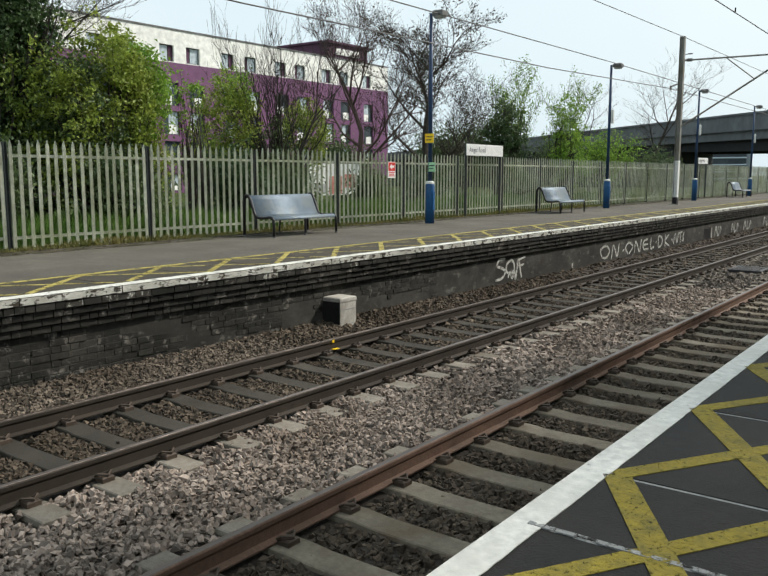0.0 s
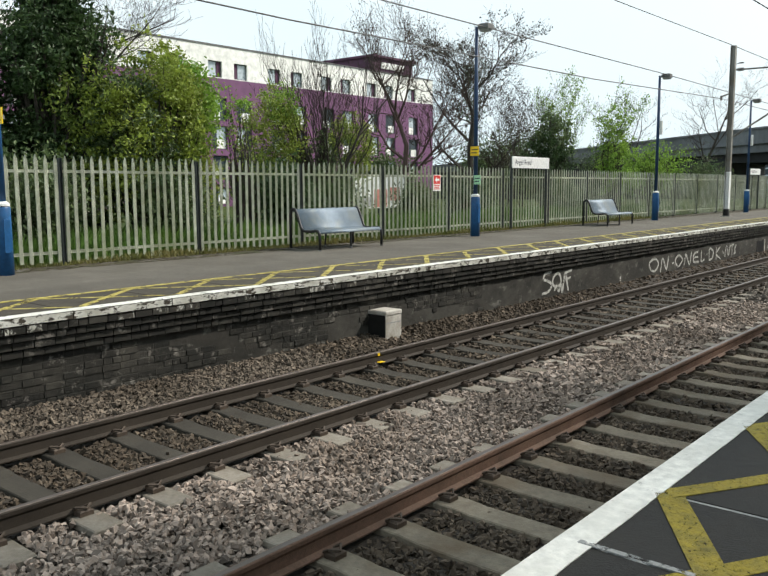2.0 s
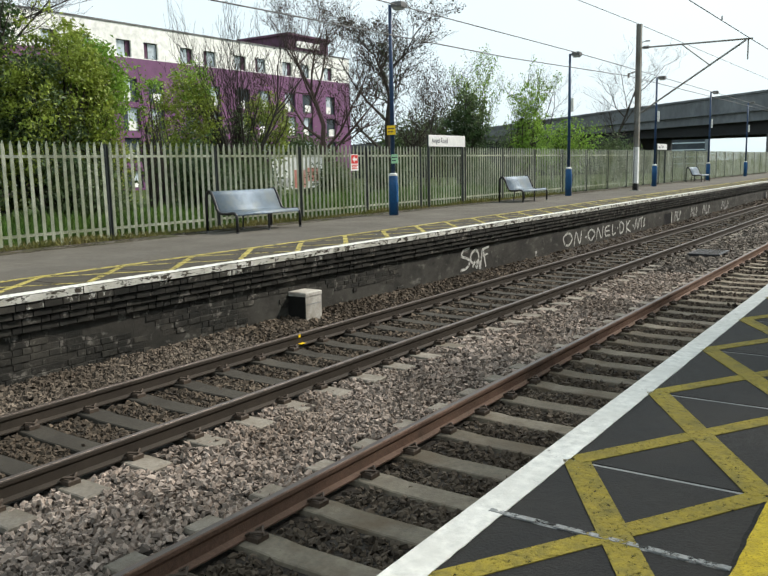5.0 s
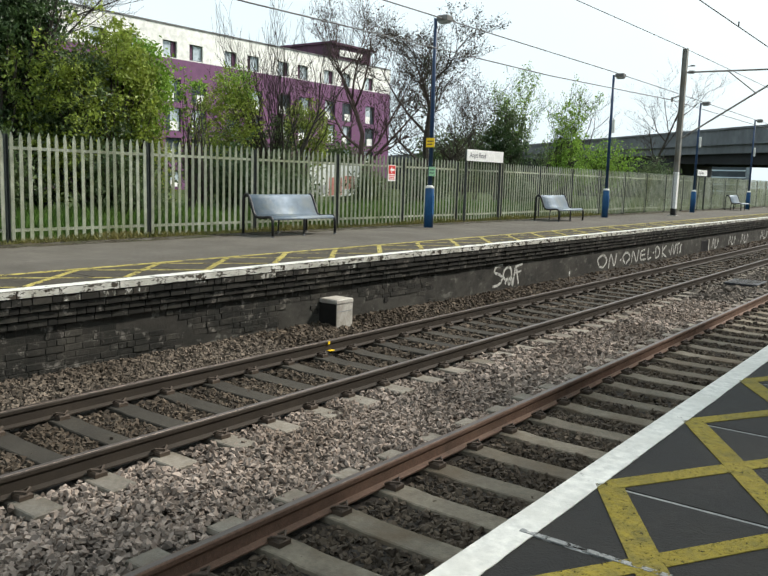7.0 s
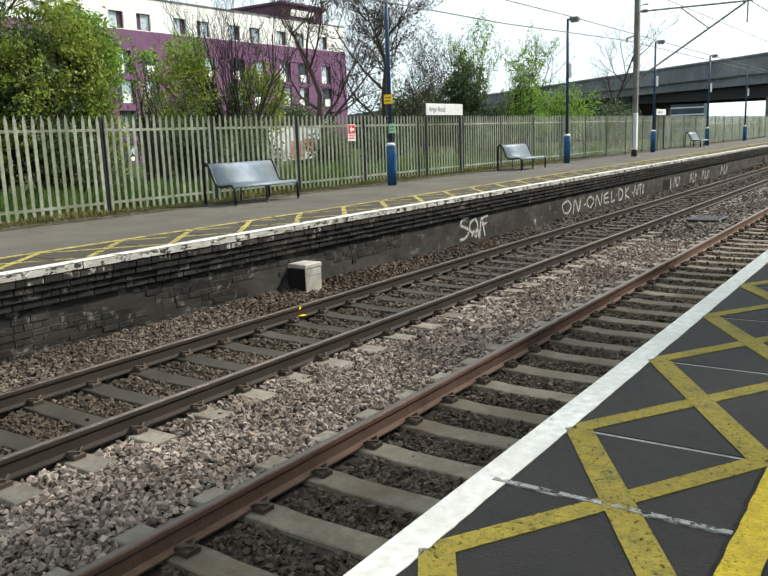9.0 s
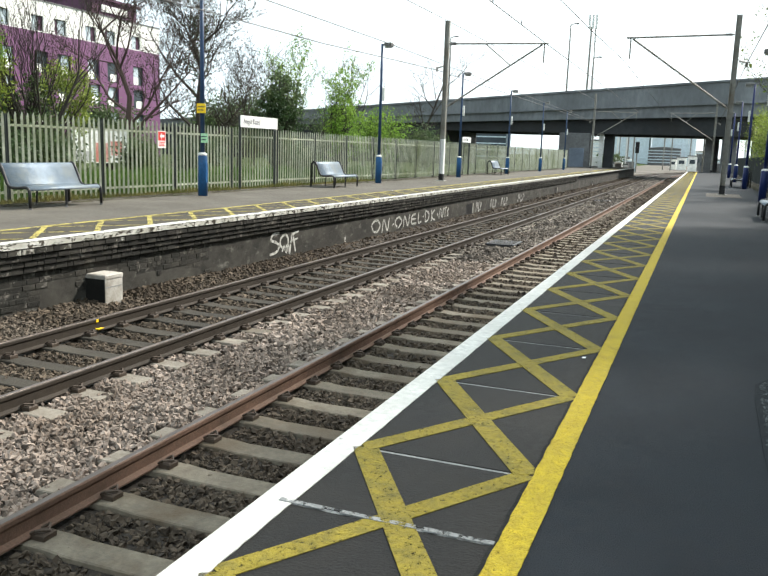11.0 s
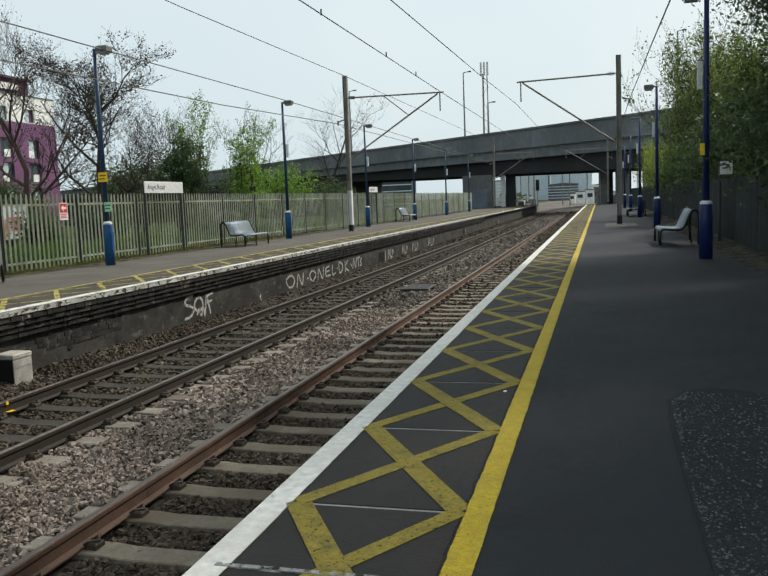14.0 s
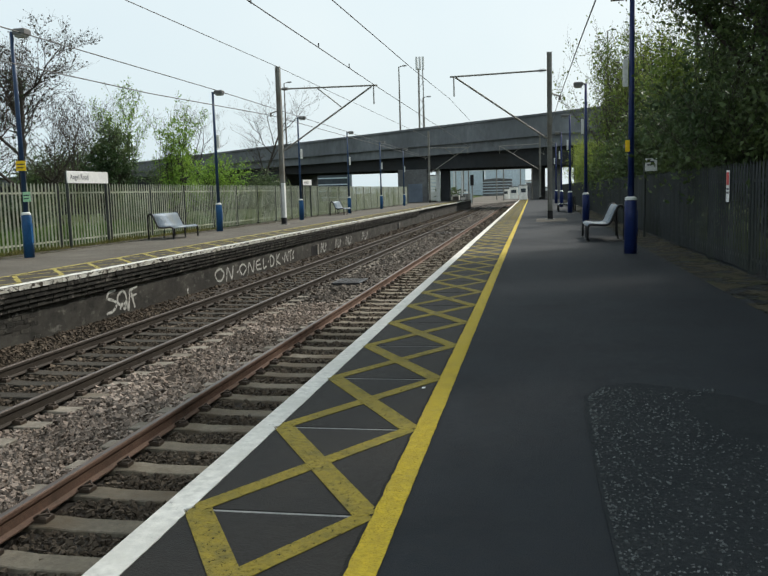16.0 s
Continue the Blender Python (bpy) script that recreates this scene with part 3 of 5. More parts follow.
def six_foot(x, y):
    off1, off2 = (np.abs((y - first + SLEEPER / 2) % SLEEPER - SLEEPER / 2) for first in (SLEEPER_FAR, SLEEPER_NEAR))
    z = -1.112 + rng.uniform(-0.05, 0.036, len(x)) + 0.012 * np.sin(x * 5 + y * 1.3)
    z[(x < -3.62) & (off1 < 0.15) & (rng.random(len(x)) > 0.03)] = np.nan
    z[(x > -2.68) & (off2 < 0.15) & (rng.random(len(x)) > 0.03)] = np.nan
    for r in RAILS:
        z[np.abs(x - r) < 0.10] = np.nan
    return z


def build_ballast():
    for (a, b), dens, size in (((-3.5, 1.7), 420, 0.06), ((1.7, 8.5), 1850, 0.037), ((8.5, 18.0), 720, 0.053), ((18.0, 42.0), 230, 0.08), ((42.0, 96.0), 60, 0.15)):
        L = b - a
        # Past 18 m the stones take the copy with shade in its colour.
        stones("ballast", "grey-pink crushed stone heaped between the tracks", M["ballast"] if b < 19 else M["ballast_shaded_dirty"], int(1.82 * L * dens), span(-4.02, -2.20, a, b), six_foot, size)
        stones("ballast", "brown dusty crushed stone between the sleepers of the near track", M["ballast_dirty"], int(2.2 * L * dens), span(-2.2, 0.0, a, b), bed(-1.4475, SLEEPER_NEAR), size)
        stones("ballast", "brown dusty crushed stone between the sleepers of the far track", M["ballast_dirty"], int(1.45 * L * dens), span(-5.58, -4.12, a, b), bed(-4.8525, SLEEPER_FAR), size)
        stones("ballast", "brown crushed stone banked against the platform wall", M["ballast_brown"] if b < 9 else M["ballast_dirty"], int(1.25 * L * dens * 1.15), span(-6.84, -5.62, a, b), shoulder, size)
    def patch(u, v):
        y = -1.5 + 7.6 * v
        return np.interp(y, [-2.0, 1.0, 4.6, 5.85, 6.15], [2.02, 1.93, 1.93, 1.97, 2.10]) + 0.95 * u ** 1.6 * (0.8 + 0.2 * np.sin(y * 3.1)), y
    stones("chippings", "pale grey chippings showing in a rough asphalt patch", M["asphalt_chip"], 7500, patch, lambda x, y: 0.006 + rng.uniform(-0.003, 0.001, len(x)), 0.0095)


# ---- fences ----
def pale_mesh(height, material):
    """One W-section palisade pale with a splayed, pointed head."""
    prof = [(-0.034, 0.0), (-0.022, 0.014), (-0.010, 0.003), (0.0, 0.012), (0.010, 0.003), (0.022, 0.014), (0.034, 0.0)]
    g, n = Geo(), len(prof)
    rows = [(0.05, 1.0), (height - 0.14, 1.0), (height - 0.07, 0.80), (height, 0.10)]
    for z, s in rows:
        g.v += [(x, y * s, z) for y, x in prof] + [(x - 0.004, y * s, z) for y, x in prof]
    m = 2 * n
    for r in range(len(rows) - 1):
        for i in range(n - 1):
            a, b = r * m + i, (r + 1) * m + i
            g.f += [(a, a + 1, b + 1, b), (a + n, b + n, b + n + 1, a + n + 1)]
        for i in (0, n - 1):
            a, b = r * m + i, (r + 1) * m + i
            g.f.append((a, b, b + n, a + n))
    return mesh_of("pale", g, material)


def build_fence(x, face, ys, height, mats, label, group, lean_amount=0.4):
    """Palisade bays, one thing each: a post, two rails and the pales; face: the side on which the pales are fixed."""
    pitch = ys[1] - ys[0]
    pale = pale_mesh(height, mats[0])
    post = mesh_of("post", Geo().box(-0.05, 0.05, -0.028, -0.022, -0.1, height - 0.04).box(-0.05, 0.05, 0.022, 0.028, -0.1, height - 0.04).box(-0.006, 0.006, -0.022, 0.022, -0.1, height - 0.04), mats[1])
    g = Geo()
    g.box(-0.022, 0.022, 0.03, pitch - 0.03, -0.022, -0.016).box(-0.022, -0.016, 0.03, pitch - 0.03, -0.016, 0.028)
    rail = mesh_of("fence_rail", g, mats[0])
    count = 17
    for y in ys:
        bay = thing("palisade_fence", (x, y, 0), label=label, category="fence", group=group)
        part("post", post, None, bay, "darker steel post")
        for z in (0.22, height - 0.27):
            part("fence_rail", rail, None, bay).location = (0, 0, z)
        for i in range(count):
            p = part("pale", pale, None, bay)
            p.matrix_basis = pose(face * 0.026, (i + 0.5) * pitch / count, random.uniform(-0.012, 0.012), random.uniform(-lean_amount, lean_amount), 0, 0 if face > 0 else 180)


# ---- platform furniture ----
def build_lamp(x, y, h, arm, mats, label, sign=None):
    """A column in a wider base sleeve, with a boxy lantern on a short arm."""
    lamp = thing("platform_lamp", (x, y, 0), label=label, category="lamp post", group="platform lamps")
    part("base_sleeve", Geo().tube([(0, 0, 0), (0, 0, 1.02), (0, 0, 1.05)], [0.125, 0.120, 0.105], 20), mats[0], lamp, smooth=True)
    part("collar", Geo().tube([(0, 0, 1.05), (0, 0, 1.09), (0, 0, 1.12)], [0.118, 0.114, 0.075], 20), M["cream"], lamp, "pale weathered ring")
    part("inspection_door", Geo().cbox(0.105, 0.128, -0.045, 0.045, 0.35, 0.85, 0.004), mats[0], lamp)
    part("column", Geo().tube([(0, 0, 1.1), (0, 0, h * 0.6), (0, 0, h)], [0.062, 0.055, 0.045], 16), mats[1], lamp, smooth=True)
    part("arm", Geo().tube([(0, 0, h - 0.05), (arm * 0.08, 0, h - 0.01), (arm * 0.16, 0, h - 0.03)], 0.032, 8), M["lantern"], lamp)
    x0, x1 = sorted((arm * 0.11, arm * 0.43))
    g = Geo().cbox(x0, x1, -0.13, 0.13, h - 0.09, h + 0.05, 0.03)
    head = part("lantern", g, M["lantern"], lamp, "boxy grey lantern housing")
    part("diffuser", Geo().add([(x0 + 0.02, -0.11, h - 0.09), (x1 - 0.02, -0.11, h - 0.09), (x1 - 0.02, 0.11, h - 0.09), (x0 + 0.02, 0.11, h - 0.09),
                               (x0 + 0.04, -0.08, h - 0.15), (x1 - 0.04, -0.08, h - 0.15), (x1 - 0.04, 0.08, h - 0.15), (x0 + 0.04, 0.08, h - 0.15)],
                              [(0, 1, 2, 3), (4, 7, 6, 5), (0, 4, 5, 1), (1, 5, 6, 2), (2, 6, 7, 3), (3, 7, 4, 0)]), M["lens"], head)
    return lamp


def speaker(x, y, z, side):
    """A slim pale loudspeaker column strapped to a lamp."""
    s = thing("column_loudspeaker", (x + side * 0.12, y, z), label="slim pale loudspeaker column strapped to a lamp post", category="loudspeaker", group="loudspeakers")
    part("casing", Geo().cbox(-0.045, 0.045, -0.05, 0.05, -0.26, 0.26, 0.012), M["cream"], s)
    for z in (0.1, -0.13):
        part("bracket", Geo().box(-0.07, -0.044, -0.02, 0.02, z, z + 0.03), M["lantern"], s)


def build_bench(x, y, turn):
    """A sheet-steel bench: rolled back and seat between bent tube ends. It faces +x; y is its middle."""
    b = thing("platform_bench", (x, y, 0), turn, "blue-grey perforated steel bench on black tube legs", "bench", "platform benches")
    prof = [(0.02, 0.80), (0.05, 0.845), (0.10, 0.86), (0.15, 0.845), (0.20, 0.76), (0.27, 0.60), (0.33, 0.46), (0.37, 0.42), (0.43, 0.405), (0.60, 0.405), (0.76, 0.425), (0.82, 0.425), (0.86, 0.395), (0.87, 0.36)]
    hw = 0.97

    def sheet(lo, hi):
        g = Geo()
        pts = prof[lo:hi]
        n = len(pts)
        for w in (-hw, hw):
            g.v += [(p[0], w, p[1]) for p in pts] + [(p[0] - 0.004, w, p[1] - 0.008) for p in pts]
        for i in range(n - 1):
            g.f += [(i, i + 1, 2 * n + i + 1, 2 * n + i), (n + i, 3 * n + i, 3 * n + i + 1, n + i + 1)]
            g.f += [(i, n + i, n + i + 1, i + 1), (2 * n + i, 2 * n + i + 1, 3 * n + i + 1, 3 * n + i)]
        g.f += [(0, 2 * n, 3 * n, n), (n - 1, 2 * n - 1, 4 * n - 1, 3 * n - 1)]
        return g
    part("backrest", sheet(0, 8), M["bench"], b, smooth=True)
    part("seat", sheet(7, 14), M["bench"], b, smooth=True)
    tube = [(0.0, 0.03), (0.0, 0.72), (0.02, 0.80), (0.06, 0.85), (0.10, 0.865), (0.15, 0.845), (0.21, 0.74), (0.32, 0.47), (0.37, 0.415), (0.45, 0.395), (0.60, 0.395), (0.76, 0.415), (0.82, 0.405), (0.86, 0.36), (0.87, 0.28), (0.87, 0.03)]
    for w in (-hw - 0.015, hw + 0.015):
        part("end_frame", Geo().tube([(p[0], w, p[1]) for p in tube], 0.030, 8), M["black"], b, "bent black tube", smooth=True)
    part("leg", Geo().tube([(0.80, 0, 0.40), (0.84, 0, 0.36), (0.84, 0, 0.03)], 0.026, 8), M["black"], b)
    part("leg", Geo().tube([(0.24, 0, 0.60), (0.10, 0, 0.40), (0.06, 0, 0.03)], 0.020, 8), M["black"], b)
    for px, w in ((0.0, -hw - 0.015), (0.0, hw + 0.015), (0.87, -hw - 0.015), (0.87, hw + 0.015), (0.84, 0), (0.06, 0)):
        part("foot", Geo().tube([(px, w, 0), (px, w, 0.012), (px, w, 0.013), (px, w, 0.045)], [0.045, 0.045, 0.028, 0.027], 10), M["lantern"], b, "bare steel foot")
    return b


def bars(parent, material, rows, x, flip=1):
    """Plain bars for small writing: y0, y1, z0, z1 on a plate facing +x."""
    for y0, y1, z0, z1 in rows:
        part("text_bar", Geo().box(x, x + 0.002 * flip, y0, y1, z0, z1) if flip > 0 else Geo().box(x - 0.002, x, y0, y1, z0, z1), material, parent)


def letters(words, size, material, parent, at, turn):
    cu = bpy.data.curves.new("lettering", "FONT")
    cu.body, cu.size, cu.extrude = words, size, 0.001
    tmp = bpy.data.objects.new("lettering", cu)
    scene.collection.objects.link(tmp)
    me = bpy.data.meshes.new_from_object(tmp.evaluated_get(bpy.context.evaluated_depsgraph_get()))
    bpy.data.objects.remove(tmp)
    bpy.data.curves.remove(cu)
    me.materials.clear()
    me.materials.append(material)
    ob = part("lettering", me, None, parent)
    ob.matrix_basis = turn
    ob.location = at


def build_name_sign(x, y0, y1, z0, z1, words):
    s = thing("station_sign", (x, (y0 + y1) / 2, 0), label="white station name board on two dark steel posts", category="sign", group="station name boards")
    w = (y1 - y0) / 2
    part("board", Geo().cbox(0, 0.03, -w, w, z0, z1, 0.006), M["white"], s)
    for sy in (-w + 0.06, w - 0.06):
        part("post", Geo().tube([(-0.04, sy, -0.02), (-0.04, sy, z1 - 0.02)], 0.042, 10), M["post_dark"], s)
    letters(words, 0.215, M["ink"], s, (0.032, -w + 0.14, (z0 + z1) / 2 - 0.065), pose(0, 0, 0, 90, 0, 90))


def build_mast(x, y, h, side, label, bands, reach=4.3, braced=True):
    """An H-section steel mast with a hinged tube bracket that holds a catenary over one track."""
    m = thing("catenary_mast", (x, y, 0), label=label, category="mast", group="overhead line masts")
    def hsec(z0, z1, grow=0.0):
        a = 0.10 + grow
        return Geo().box(-a, -a + 0.014 + grow, -a, a, z0, z1).box(a - 0.014 - grow, a, -a, a, z0, z1).box(-a + 0.014, a - 0.014, -0.006 - grow, 0.006 + grow, z0, z1)
    part("column", hsec(0.0, h), M["mast"], m)
    for z0, z1, mt in bands:
        part("painted_band", hsec(z0, z1, 0.003), M[mt], m, "painted warning band")
    e = side * reach
    a = side * 0.12
    part("top_tube", Geo().tube([(a, 0, 6.12), (e * 1.06, 0, 6.06)], 0.035, 8), M["mast"], m)
    part("strut", Geo().tube([(a, 0, 3.36), (e, 0, 6.02)], 0.038, 8), M["mast"], m)
    if braced:
        part("brace", Geo().tube([(e * 0.42, 0, 6.08), (e * 0.68, 0, 5.17)], 0.024, 8), M["mast"], m)
    part("drop_bracket", Geo().tube([(e * 1.02, 0, 6.05), (e * 1.02, 0, 5.25)], 0.028, 8), M["mast"], m)
    for z, xx in ((6.12, 0.20), (3.46, 0.28)):
        g = Geo()
        for i in range(5):
            g.tube([(side * (xx + i * 0.05), 0, z + (i * 0.033 if z < 4 else 0)), (side * (xx + 0.02 + i * 0.05), 0, z + (i * 0.033 if z < 4 else 0))], 0.075, 10)
        part("insulator", g, M["lantern"], m, "ribbed brown insulator")
    part("back_bracket", Geo().tube([(-a, 0, 5.15), (-side * 0.45, 0, 5.05)], 0.03, 6).tube([(-side * 0.42, 0, 5.1), (-side * 0.42, 0, 4.9)], 0.05, 8), M["mast"], m)
    part("base_plate", Geo().cbox(-0.2, 0.2, -0.2, 0.2, 0.0, 0.03, 0.01), M["mast"], m)
    return m


def build_wire(points, r, label, sag=0.0):
    pts = []
    for (p, q) in zip(points[:-1], points[1:]):
        for i in range(12):
            s = i / 12
            w = Vector(p).lerp(Vector(q), s)
            w.z -= sag * 4 * s * (1 - s)
            pts.append(w)
    pts.append(Vector(points[-1]))
    solid("overhead_wire", Geo().tube(pts, r, 5), M["wire"], label, "wire", "overhead wires")


# ---- plants ----
def tree(name, at, h, spread, seed, label, bark, leaf=None, n_leaf=0, leaf_size=0.07, stems=1, levels=4, r0=0.16, rise=0.55, first=0.3, leaf_low=0.25, ivy=0, kids=5,
         leaf_zone=0.35, clump=0.0):
    """A tapered trunk, limbs and twigs; leaves scatter round the outer twigs; ivy: leaves on the trunk."""
    rr = random.Random(seed)
    rn = np.random.default_rng(seed)
    wood, twigs = Geo(), []

    def grow(p, d, length, r, level):
        steps = 4 if level == 0 else 3
        pts, rad, dirs = [p.copy()], [r], [d.copy()]
        q = p.copy()
        for i in range(steps):
            d = (d + Vector((rr.gauss(0, 0.16), rr.gauss(0, 0.16), rr.gauss(0.06, 0.10) + (0.10 if level else 0.02)))).normalized()
            q = q + d * length / steps
            pts.append(q.copy())
            rad.append(max(0.004, r * (1 - 0.72 * (i + 1) / steps)))
            dirs.append(d.copy())
        wood.tube(pts, rad, 7 if level == 0 else (5 if level == 1 else 3), caps=False)
        if level >= levels - 2:
            twigs.append((pts, level))
        if level >= levels:
            return
        n = kids + (2 if level == 0 else 0)
        for i in range(n):
            s = first + (1 - first) * (i + rr.random()) / n if level == 0 else 0.2 + 0.8 * (i + rr.random()) / n
            j = min(int(s * steps), steps - 1)
            w = pts[j].lerp(pts[j + 1], s * steps - j)
            turn = rr.uniform(0, 2 * math.pi)
            side = Vector((math.cos(turn), math.sin(turn), 0))
            nd = (dirs[j] * rise + (side - dirs[j] * side.dot(dirs[j])) * rr.uniform(0.55, 1.0) * spread + Vector((0, 0, 0.18))).normalized()
            grow(w, nd, length * rr.uniform(0.42, 0.66) * (1.12 - 0.45 * s if level == 0 else 1.0), max(0.005, rad[j] * 0.55), level + 1)
    t = thing(name, at, label=label, category="shrub" if name == "shrub" else "tree")
    for i in range(stems):
        a = rr.uniform(0, 2 * math.pi)
        lean_d = Vector((math.cos(a) * 0.28, math.sin(a) * 0.28, 1)).normalized() if stems > 1 else Vector((rr.gauss(0, 0.05), rr.gauss(0, 0.05), 1)).normalized()
        grow(Vector((rr.gauss(0, 0.12), rr.gauss(0, 0.12), -0.2)) if stems > 1 else Vector((0, 0, -0.2)), lean_d, h * (rr.uniform(0.65, 0.9) if stems > 1 else 0.80), r0 * (0.6 if stems > 1 else 1), 0)
    part("trunk", wood, M[bark], t)

    def leaves(nm, centres, size, material):
        n = len(centres)
        a = rn.normal(size=(n, 3))
        a /= np.linalg.norm(a, axis=1, keepdims=True)
        b = rn.normal(size=(n, 3))
        b -= a * np.sum(a * b, 1, keepdims=True)
        b /= np.linalg.norm(b, axis=1, keepdims=True)
        c = np.cross(a, b)
        s = size * rn.uniform(0.55, 1.3, (n, 1))
        v = np.stack([centres - a * s, centres + b * s * 0.55 + c * s * 0.2, centres + a * s, centres - b * s * 0.55 + c * s * 0.2], 1).reshape(-1, 3)
        o = 4 * np.arange(n)[:, None]
        f = np.concatenate([o + np.array([[0, 1, 2]]), o + np.array([[0, 2, 3]])])
        part(nm, mesh_np(nm, v, f, material), None, t)
    if n_leaf and twigs:
        segs = np.array([[tuple(p[i]), tuple(p[i + 1])] for p, lv in twigs for i in range(len(p) - 1)])
        segs = segs[segs[:, 0, 2] > h * leaf_low]
        pick = rn.integers(0, len(segs), n_leaf)
        if clump > 0:
            dense = rn.random(len(segs)) > clump
            pool = np.flatnonzero(dense)
            pick = pool[rn.integers(0, len(pool), n_leaf)]
        s = rn.random((n_leaf, 1))
        c = segs[pick, 0] * (1 - s) + segs[pick, 1] * s + rn.normal(size=(n_leaf, 3)) * leaf_zone * np.array([1, 1, 0.8])
        leaves("crown", c, leaf_size, M[leaf])
    if ivy:
        zz = rn.random(ivy) ** 0.8 * h * 0.8
        aa = rn.uniform(0, 2 * np.pi, ivy)
        ra = (0.45 + 0.55 * np.sin(zz * 1.7 + seed) ** 2) * (1 - zz / h * 0.5) * np.sqrt(rn.random(ivy)) * (0.6 + h * 0.09) * (0.72 if clump < 0 else 1) * (0.85 + 0.35 * np.sin(aa * 3 + zz * 1.3) + 0.2 * np.sin(zz * 4.1 + aa))
        leaves("ivy", np.stack([np.cos(aa) * ra, np.sin(aa) * ra, zz], 1), leaf_size * 1.1, M["leaf_ivy"])
    return t


def bush(name, at, lobes, seed, label, stems=7, r0=0.05, leaf_size=0.05):
    """A rounded shrub: limbs reach from the foot into lobes of leaf clumps; a lobe is x, y, z, three radii, the leaf, clumps and leaves a clump."""
    rr, rn = random.Random(seed), np.random.default_rng(seed)
    t = thing(name, at, label=label, category="shrub" if name == "shrub" else "tree")
    wood, ends = Geo(), []
    for lx, ly, lz, rx, ry, rz, leaf, clumps, each in lobes:
        d = rn.normal(size=(clumps, 3))
        d /= np.linalg.norm(d, axis=1, keepdims=True)
        lump = 1 + 0.16 * np.sin(3.1 * d[:, :1] * 2 + seed) + 0.14 * np.sin(5.3 * d[:, 1:2] + 2.0 * d[:, 2:] + seed)
        c = d * rn.uniform(0.25, 1.0, (clumps, 1)) ** 0.5 * lump * np.array([rx, ry, rz]) + np.array([lx, ly, lz])
        c = c[c[:, 2] > 0.1]
        ends += [Vector(p) for p in c[:: max(1, len(c) // 26)]]
        p = np.repeat(c, each, axis=0) + rn.normal(size=(len(c) * each, 3)) * np.array([1, 1, 0.75]) * 0.115 * rn.uniform(0.5, 1.5, (len(c) * each, 1))
        n = len(p)
        a = rn.normal(size=(n, 3)) + np.array([0, 0, 0.3])
        a /= np.linalg.norm(a, axis=1, keepdims=True)
        b = rn.normal(size=(n, 3))
        b -= a * np.sum(a * b, 1, keepdims=True)
        b /= np.linalg.norm(b, axis=1, keepdims=True)
        k = np.cross(a, b)
        s = leaf_size * rn.uniform(0.55, 1.3, (n, 1))
        v = np.stack([p - b * s, p + k * s * 0.55 + a * s * 0.2, p + b * s, p - k * s * 0.55 + a * s * 0.2], 1).reshape(-1, 3)
        o = 4 * np.arange(n)[:, None]
        part("crown", mesh_np("crown", v, np.concatenate([o + np.array([[0, 1, 2]]), o + np.array([[0, 2, 3]])]), M[leaf]), None, t)
    feet = [Vector((rr.gauss(0, 0.16), rr.gauss(0, 0.22), -0.25)) for i in range(stems)]
    for i, e in enumerate(ends):
        f = feet[i % stems]
        mid = f.lerp(e, 0.5) + Vector((rr.gauss(0, 0.1), rr.gauss(0, 0.1), e.z * 0.12))
        wood.tube([f, f.lerp(mid, 0.6), mid, mid.lerp(e, 0.55) + Vector((0, 0, 0.05)), e], [r0, r0 * 0.8, r0 * 0.55, r0 * 0.3, 0.004], 5, caps=False)
    part("trunk", wood, M["bark"], t)
    return t


def scatter_blades(name, label, n, x0, x1, y0, y1, zf, h, material, lean_s=0.35):
    """Single grass blades, bent a little."""
    x, y = rng.uniform(x0, x1, n), rng.uniform(y0, y1, n)
    z = zf(x, y)
    hh = h * rng.uniform(0.4, 1.2, n) * (0.6 + 0.5 * np.sin(x * 1.7 + y * 0.6) ** 2)
    a = rng.uniform(0, 2 * np.pi, n)
    w = 0.006 + 0.008 * rng.random(n)
    dx, dy = np.cos(a) * hh * lean_s, np.sin(a) * hh * lean_s
    v = np.stack([np.stack([x - np.sin(a) * w, y + np.cos(a) * w, z], 1), np.stack([x + np.sin(a) * w, y - np.cos(a) * w, z], 1),
                  np.stack([x + dx * 0.4, y + dy * 0.4, z + hh * 0.6], 1), np.stack([x + dx, y + dy, z + hh * 0.95], 1)], 1).reshape(-1, 3)
    o = 4 * np.arange(n)[:, None]
    f = np.concatenate([o + np.array([[0, 1, 2]]), o + np.array([[0, 2, 3]])])
    return tagged(new(name, mesh_np(name, v, f, material)), label, "grass", kind="stuff")


# ==== the place ====
build_ground()
near_platform = build_platform_near()
far_platform = build_platform_far()
for rx, rm, rl in ((RAILS[0], "rail_rust", "rusty steel rail close under the platform edge"), (RAILS[1], "rail_rust", "rusty red-brown steel rail"),
                   (RAILS[2], "rail_dark", "dark brown steel rail"), (RAILS[3], "rail_dark", "dark brown steel rail with a yellow paint mark")):
    last_rail = build_rail(rx, M[rm], rl)
part("paint_mark", Geo().box(0.036, 0.041, 8.66, 8.70, 0.115, 0.152).box(0.012, 0.016, 8.66, 8.70, 0.035, 0.115).box(0.02, 0.09, 8.65, 8.75, 0.0285, 0.032), M["sign_yellow"], last_rail, "dab of yellow paint")
build_sleepers()
build_ballast()
x_marks("yellow_hatching", "worn yellow crossed hatching on the platform edge", 0.180, 0.935, 3.83 - SLAB * 7, SLAB, 82, 0.105, M["yellow_worn"])
